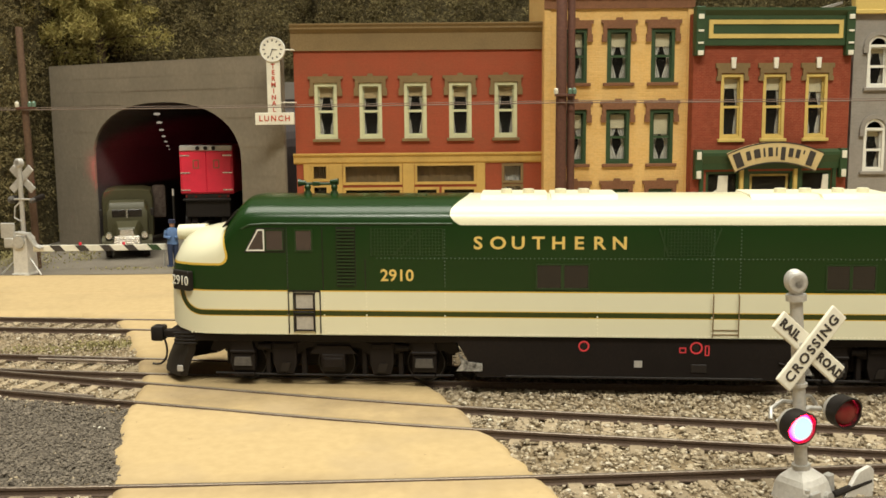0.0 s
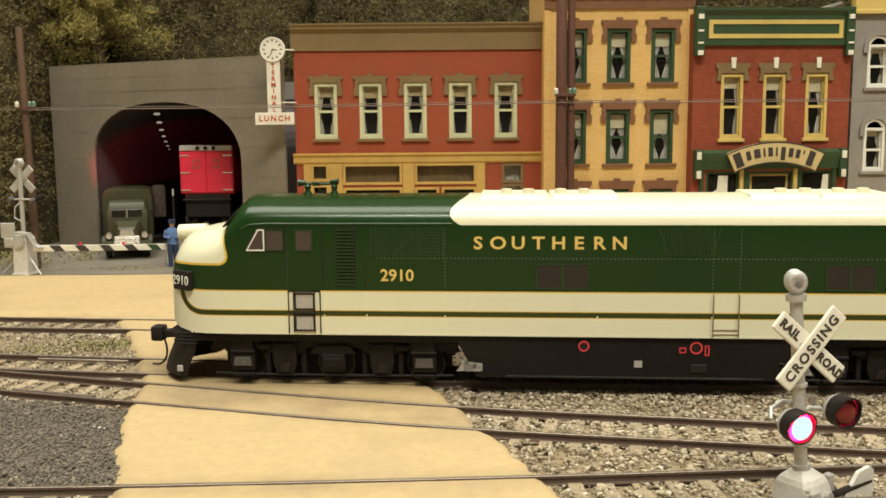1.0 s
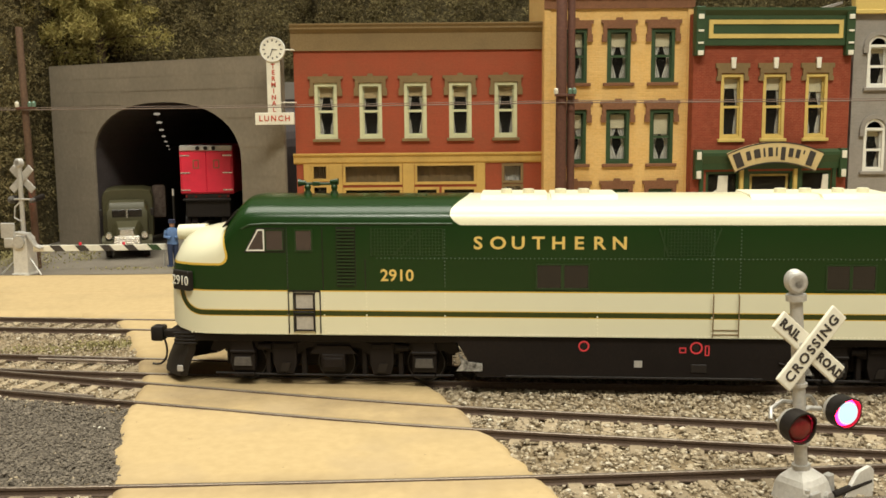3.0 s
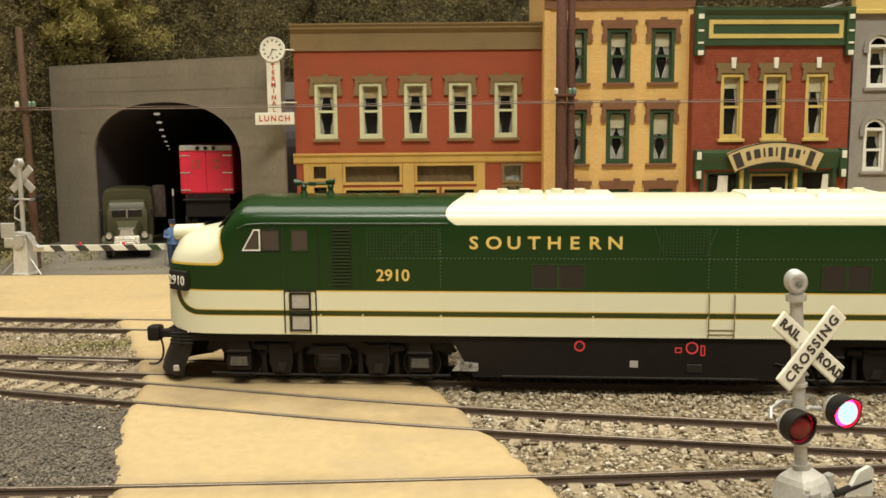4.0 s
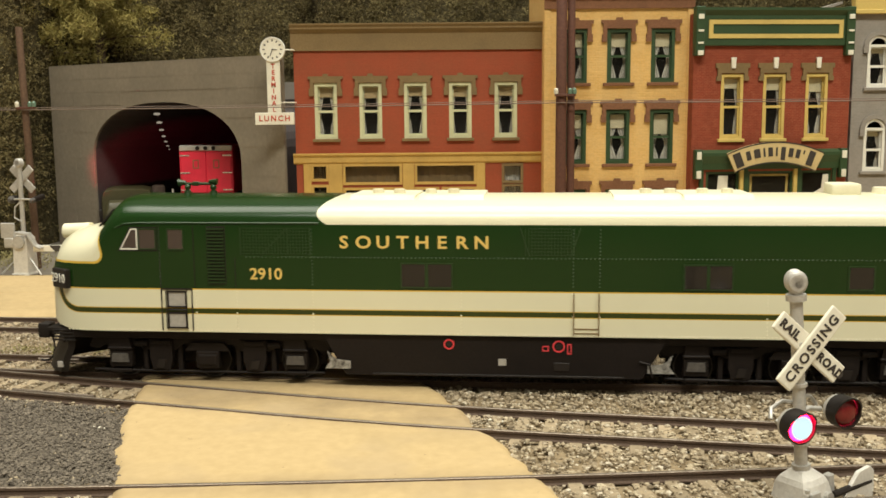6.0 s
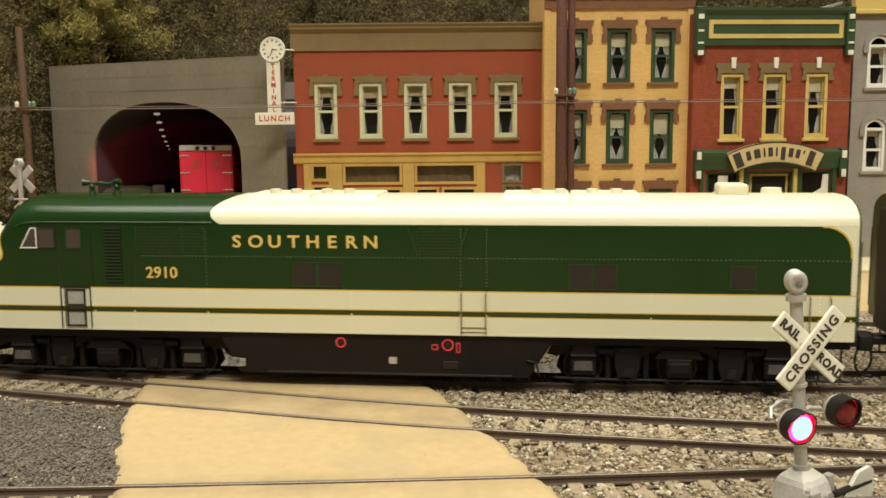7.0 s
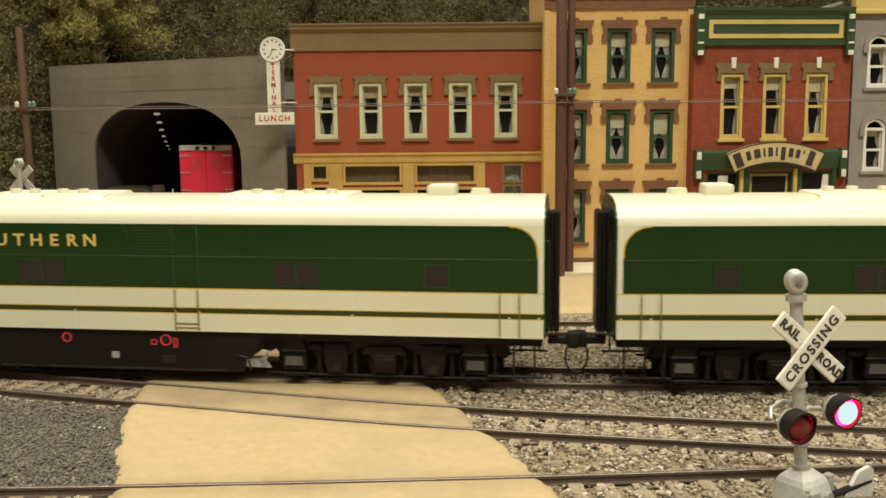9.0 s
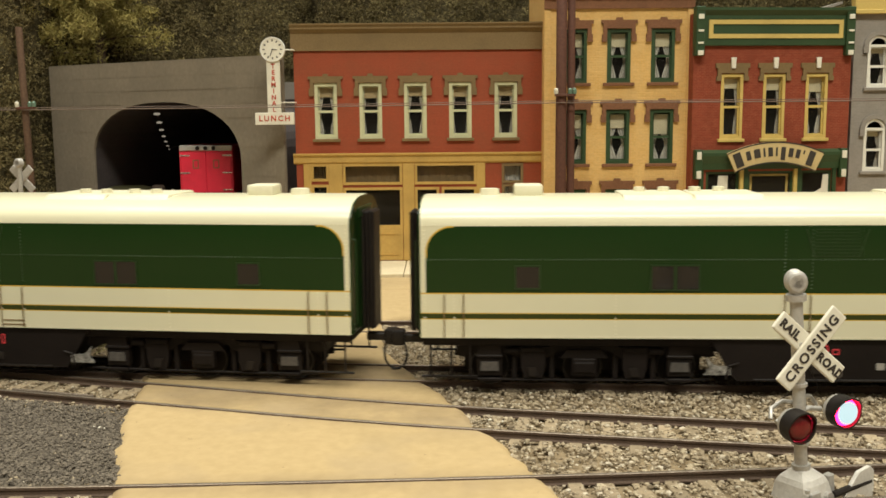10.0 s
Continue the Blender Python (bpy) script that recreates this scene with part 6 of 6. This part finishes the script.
def gate_arm():
    a, b = V3((-191.5, 452.5, 12.2)), V3((-137.5, 476, 9.4))
    L = (b - a).length
    ang = math.degrees(math.atan2(b.y - a.y, b.x - a.x))
    dip = math.degrees(math.asin((a.z - b.z) / L))
    t = thing("gate_arm", P(*a, 0, dip, ang), "lowered white crossing gate arm with black diagonal stripes", "gate arm")
    bm = BM()
    box(bm, -3, L, -0.5, 0.5, -1.5, 1.5, c=0.15)
    arm = part("arm", bm, M_SIGNWHITE, t)
    for i in range(5):
        x = 4 + i * 11.2
        bm = BM()
        prism(bm, [(x, 1.45), (x + 4.6, 1.45), (x + 7.2, -1.45), (x + 2.6, -1.45)], "y", -0.62, -0.45)
        part("stripe", bm, M_DKGREEN if i == 4 else M_SIGNBLACK, arm)
    bm = BM()
    for x in (18, 38):
        cyl(bm, (x, 0, 1.4), 0.7, 1.3, "z", 8)
    part("arm_lamp", bm, M_VANRED, arm)
    bm = BM()
    tube(bm, [(L - 1.5, 0, -1.2), (L - 1.5, 0.6, -9.6)], 0.45, 6)
    part("rest_post", bm, M_SILVERED, t)


gate_arm()


# ---- vehicles at the tunnel ----
def wheel_mesh(r, w):
    bm = BM()
    loft(bm, [[(yy, q * math.cos(a), q * math.sin(a)) for a in grids(0, 2 * math.pi, 20)[:-1]] for yy, q in ((-w / 2, r * 0.82), (-w / 2 + 0.3, r), (w / 2 - 0.3, r), (w / 2, r * 0.82))])
    return to_mesh("tyre", bm, M_BLACK, True)


# red lamp light on the canvas side is put into this mottled tone
M_LITCANVAS = surf("red_lit_canvas", (0.13, 0.10, 0.075), (0.06, 0.03, 0.022), rough=0.85, fine=0.5, relief=0.4, dist=0.0006)


def army_truck():
    t = thing("truck", P(-165.8, 501, 0.4, 0, 0, 16), "olive drab truck with canvas top at the crossing gate", "truck")
    me = wheel_mesh(4.6, 3.2)
    for x in (-9.6, 9.6):
        for y in (5, 42, 52):
            w = part("wheel", me, M_BLACK, t, m=P(x, y, 4.6))
            bm = BM()
            cyl(bm, (-1.8, 0, 0), 2.2, 3.6, "x", 12)
            part("rim", bm, M_OLIVE, w)
    bm = BM()
    box(bm, -8.5, 8.5, 1.5, 58, 5, 7.4, c=0.3)
    part("chassis", bm, M_BLACK, t)
    bm = BM()
    loft(bm, [[(w * u, y, z) for u, z in ((-1, 7), (-1, zt - 3), (-0.72, zt), (0.72, zt), (1, zt - 3), (1, 7))] for y, w, zt in ((-2.0, 5.4, 15.2), (-1.2, 5.9, 16.2), (7, 6.9, 17.6), (14, 8.2, 18.6))])
    part("engine_hood", bm, M_OLIVE, t, smooth=True)
    for s in (-1, 1):
        bm = BM()
        pts = [(-3.4, 6.0), (-2.6, 9.4), (1.0, 11.2), (6, 11.4), (10.4, 9.6), (13, 6.2), (11.2, 6.2), (8.8, 8.6), (5, 9.6), (1.4, 8.6), (-0.8, 6.0)]
        prism(bm, pts, "x", s * 7.0, s * 12.6)
        part("fender", bm, M_OLIVE, t)
        bm = BM()
        ball(bm, (s * 8.9, -1.4, 12.0), 2.1, 1, 0.7, 1, 14, 9)
        hl = part("headlight", bm, M_OLIVE, t, smooth=True)
        bm = BM()
        cyl(bm, (s * 8.9, -3.0, 12.0), 1.5, 0.4, "y", 14)
        part("lens", bm, M_CHROME, hl)
        bm = BM()
        box(bm, s * 13.0 - 0.9, s * 13.0 + 0.9, 10, 10.6, 21, 25, c=0.2)
        part("mirror", bm, M_BLACK, t)
    bm = BM()
    prism(bm, [(-6.6, 7.6), (6.6, 7.6), (6.2, 11.6), (3.6, 12.4), (3.0, 15.2), (-3.0, 15.2), (-3.6, 12.4), (-6.2, 11.6)], "y", -2.6, -1.8)
    grl = part("grille", bm, M_CHROME, t, "bright chrome grille")
    for i in range(4):
        bm = BM()
        box(bm, -6.3, 6.3, -3.0, -2.5, 8.0 + i * 1.0, 8.5 + i * 1.0, c=0.1)
        part("grille_bar", bm, M_CHROME, grl)
    bm = BM()
    box(bm, -11.4, 11.4, -4.2, -3.0, 5.2, 7.0, c=0.4)
    part("bumper", bm, M_CHROME, t)
    bm = BM()
    loft(bm, [[(w * u, y, z) for u, z in ((-1, 7), (-1, zt - 2.5), (-0.85, zt), (0.85, zt), (1, zt - 2.5), (1, 7))] for y, w, zt in ((12.5, 10.2, 19.0), (13.2, 10.6, 25.0), (15.0, 10.4, 28.0), (26, 10.6, 28.6))])
    cab = part("cab", bm, M_OLIVE, t, smooth=True)
    for s in (-1, 1):
        bm = BM()
        box(bm, *sorted((s * 0.6, s * 7.6)), 12.5, 13.2, 20.2, 24.4, c=0.25)
        part("windscreen", bm, M_DKGLASS, cab)
    bm = BM()
    tube(bm, [(0, 12.2, 20), (0, 12.4, 24.6)], 0.35, 5)
    part("wiper_post", bm, M_CHROME, cab)
    bm = BM()
    loft(bm, [[(w * u, y, z) for u, z in ((-1, 8), (-1, 30), (-0.92, 32.8), (-0.6, 33.9), (0.6, 33.9), (0.92, 32.8), (1, 30), (1, 8))] for y, w in ((27, 12.8), (28, 13.3), (40, 13.1), (52, 13.3), (66, 13.2))])
    part("canvas_body", bm, M_OLIVE, t, "olive canvas-covered cargo body", smooth=True)
    bm = BM()
    box(bm, 12.6, 20.5, 58, 66, 15, 34, c=1.6, seg=2)
    part("lit_canvas_side", bm, M_LITCANVAS, t, "grey-brown block standing for the red-lit side of the canvas body", smooth=True)
    return t


army_truck()


def red_van():
    t = thing("delivery_truck", P(-128.6, 525, 11.6, 0, 0, 2) @ Matrix.Scale(0.9375, 4), "bright red delivery truck body seen from behind in the tunnel", "truck")
    me = wheel_mesh(5.2, 3.6)
    for x in (-12.4, -8.6, 8.6, 12.4):
        part("wheel", me, M_BLACK, t, m=P(x, 8, 5.2))
    for x in (-10.5, 10.5):
        part("wheel", me, M_BLACK, t, m=P(x, 62, 5.2))
    bm = BM()
    box(bm, -13, 13, 0.5, 72, 8, 21.6, c=0.5)
    part("chassis", bm, M_BLACK, t)
    bm = BM()
    box(bm, -15.6, 15.6, 0.4, 60, 21.4, 49.6, c=1.1, seg=2)
    body = part("cargo_box", bm, M_VANRED, t, smooth=True)
    for s in (-1, 1):
        bm = BM()
        box(bm, *sorted((s * 0.15, s * 14.4)), -0.3, 0.6, 22.4, 46.0, c=0.25)
        d = part("door", bm, M_VANRED, body)
        for z in (24.0, 34, 44):
            bm = BM()
            box(bm, *sorted((s * 9.4, s * 15.0)), -0.7, -0.2, z - 0.35, z + 0.35)
            part("hinge", bm, M_CHROME, d)
        bm = BM()
        rect_ring(bm, *sorted((s * 4.2, s * 7.6)), 36.5, 41.5, 0.5, -0.5, -0.2)
        part("door_emblem", bm, M_OLIVETRIM, d)
    bm = BM()
    box(bm, -15.2, 15.2, -0.5, 3, 46.6, 49.9, c=0.5)
    top = part("header", bm, M_SILVERED, body)
    for x in (-4.6, 0, 4.6):
        bm = BM()
        cyl(bm, (x, -1.1, 48.2), 1.2, 0.8, "y", 12)
        part("marker_lamp", bm, M_BLACK, top)
    for x in (-12, -6.6, 7, 12):
        bm = BM()
        cyl(bm, (x, -0.4, 20.2), 0.7, 0.8, "y", 10)
        part("tail_lamp", bm, M_REDLENS, t)
    bm = BM()
    box(bm, -14, 14, -1.5, 0.2, 17.6, 19, c=0.3)
    part("bumper", bm, M_BLACK, t)


red_van()


# small painted figurine, one plain mesh
def figurine():
    bm = BM()
    for s in (-1, 1):
        loft(bm, [[(s * 1.35 + r * math.cos(a), r * 1.1 * math.sin(a) + 0.3 * s, z) for a in grids(0, 2 * math.pi, 10)[:-1]] for z, r in ((0, 1.15), (1.2, 1.0), (5, 1.2), (11, 1.6))])
        tube(bm, [(s * 3.0, 0, 17.8), (s * 3.7, -0.6, 14.6), (s * 1.0, -2.3, 14.0)], 0.85, 8)
    loft(bm, [[(rx * math.cos(a), ry * math.sin(a), z) for a in grids(0, 2 * math.pi, 14)[:-1]] for z, rx, ry in ((10.6, 2.8, 1.9), (13, 2.6, 1.8), (16.5, 3.3, 2.0), (18.4, 2.4, 1.5), (19.2, 1.0, 1.0))])
    ball(bm, (0, 0, 20.4), 1.5, 0.9, 1, 1.1, 12, 9)
    cyl(bm, (0, -0.3, 21.3), 1.9, 0.5, "z", 12)
    cyl(bm, (0, 0, 21.6), 1.5, 1.3, "z", 12, 1.8)
    box(bm, -3, 3, -2.4, 2.4, -0.4, 0.1)
    ob = part("figurine", bm, M_BLUE, m=P(-134.4, 474, 0.3, 0, 0, 20), smooth=True)
    skin, dark = surf("figurine_tan", (0.45, 0.26, 0.17), rough=0.7, relief=0), surf("figurine_navy", (0.03, 0.045, 0.10), rough=0.7, relief=0)
    ob.data.materials.append(skin)
    ob.data.materials.append(dark)
    for p in ob.data.polygons:
        z = p.center.z / MM
        if 19.0 < z < 21.2:
            p.material_index = 1
        elif z < 11 or z > 21.2:
            p.material_index = 2
    tagged(ob, "small painted figurine in blue beside the crossing gate", "figurine")


figurine()


def roadside_post():
    t = thing("thin_post", P(-140.4, 500, 0), "thin dark metal post standing beside the tunnel road", "post")
    bm = BM()
    cyl(bm, (0, 0, -0.3), 0.55, 37, "z", 8)
    part("rod", bm, M_BLACK, t)
    bm = BM()
    cyl(bm, (0, 0, 33), 0.62, 3.6, "z", 8)
    part("tip", bm, M_SILVERED, t)


roadside_post()


# ---- what moves ----
def motions():
    walk(lead, [(t, loco_pose(x)) for t, x in RUN])
    walk(trail, [(t, loco_pose(x + COUPLED, True)) for t, x in RUN])
    ts = [0] + [3.7 + 0.1 * k for k in range(64)]
    xs = np.interp(ts, [a for a, _ in RUN], [b for _, b in RUN])
    for ws, sign in ((lead_wheels, -1), (trail_wheels, 1)):
        for w, x in ws:
            walk(w, [(t, P(x, 0, 5.2, 0, -sign * math.degrees((50.7 - q) / 5.2), 0)) for t, q in zip(ts, xs)])

    # flashers: each insert turns its bright side forward while its lamp is on
    turns = [0.0, 0.6, 1.2, 1.9, 2.5, 3.1, 3.7, 4.3, 4.9, 5.53, 6.17, 6.8, 7.4, 8.0, 8.6, 9.2, 9.8]
    for lamp, ang in ((near_lamps[0], 0), (near_lamps[1], 180), (far_lamps[0], 0), (far_lamps[1], 180)):
        rows = [] if turns[0] == 0 else [(0.0, ang)]
        for t in turns:
            f = round(t * FPS)
            rows += [(f / FPS, ang), ((f + 1) / FPS, ang + 60), ((f + 2) / FPS, ang + 120), ((f + 3) / FPS, ang + 180)]
            ang += 180
        rows.append((10.0, ang))
        walk(lamp, [(t, P(0, 0, 0, 0, 0, a)) for t, a in rows])


motions()
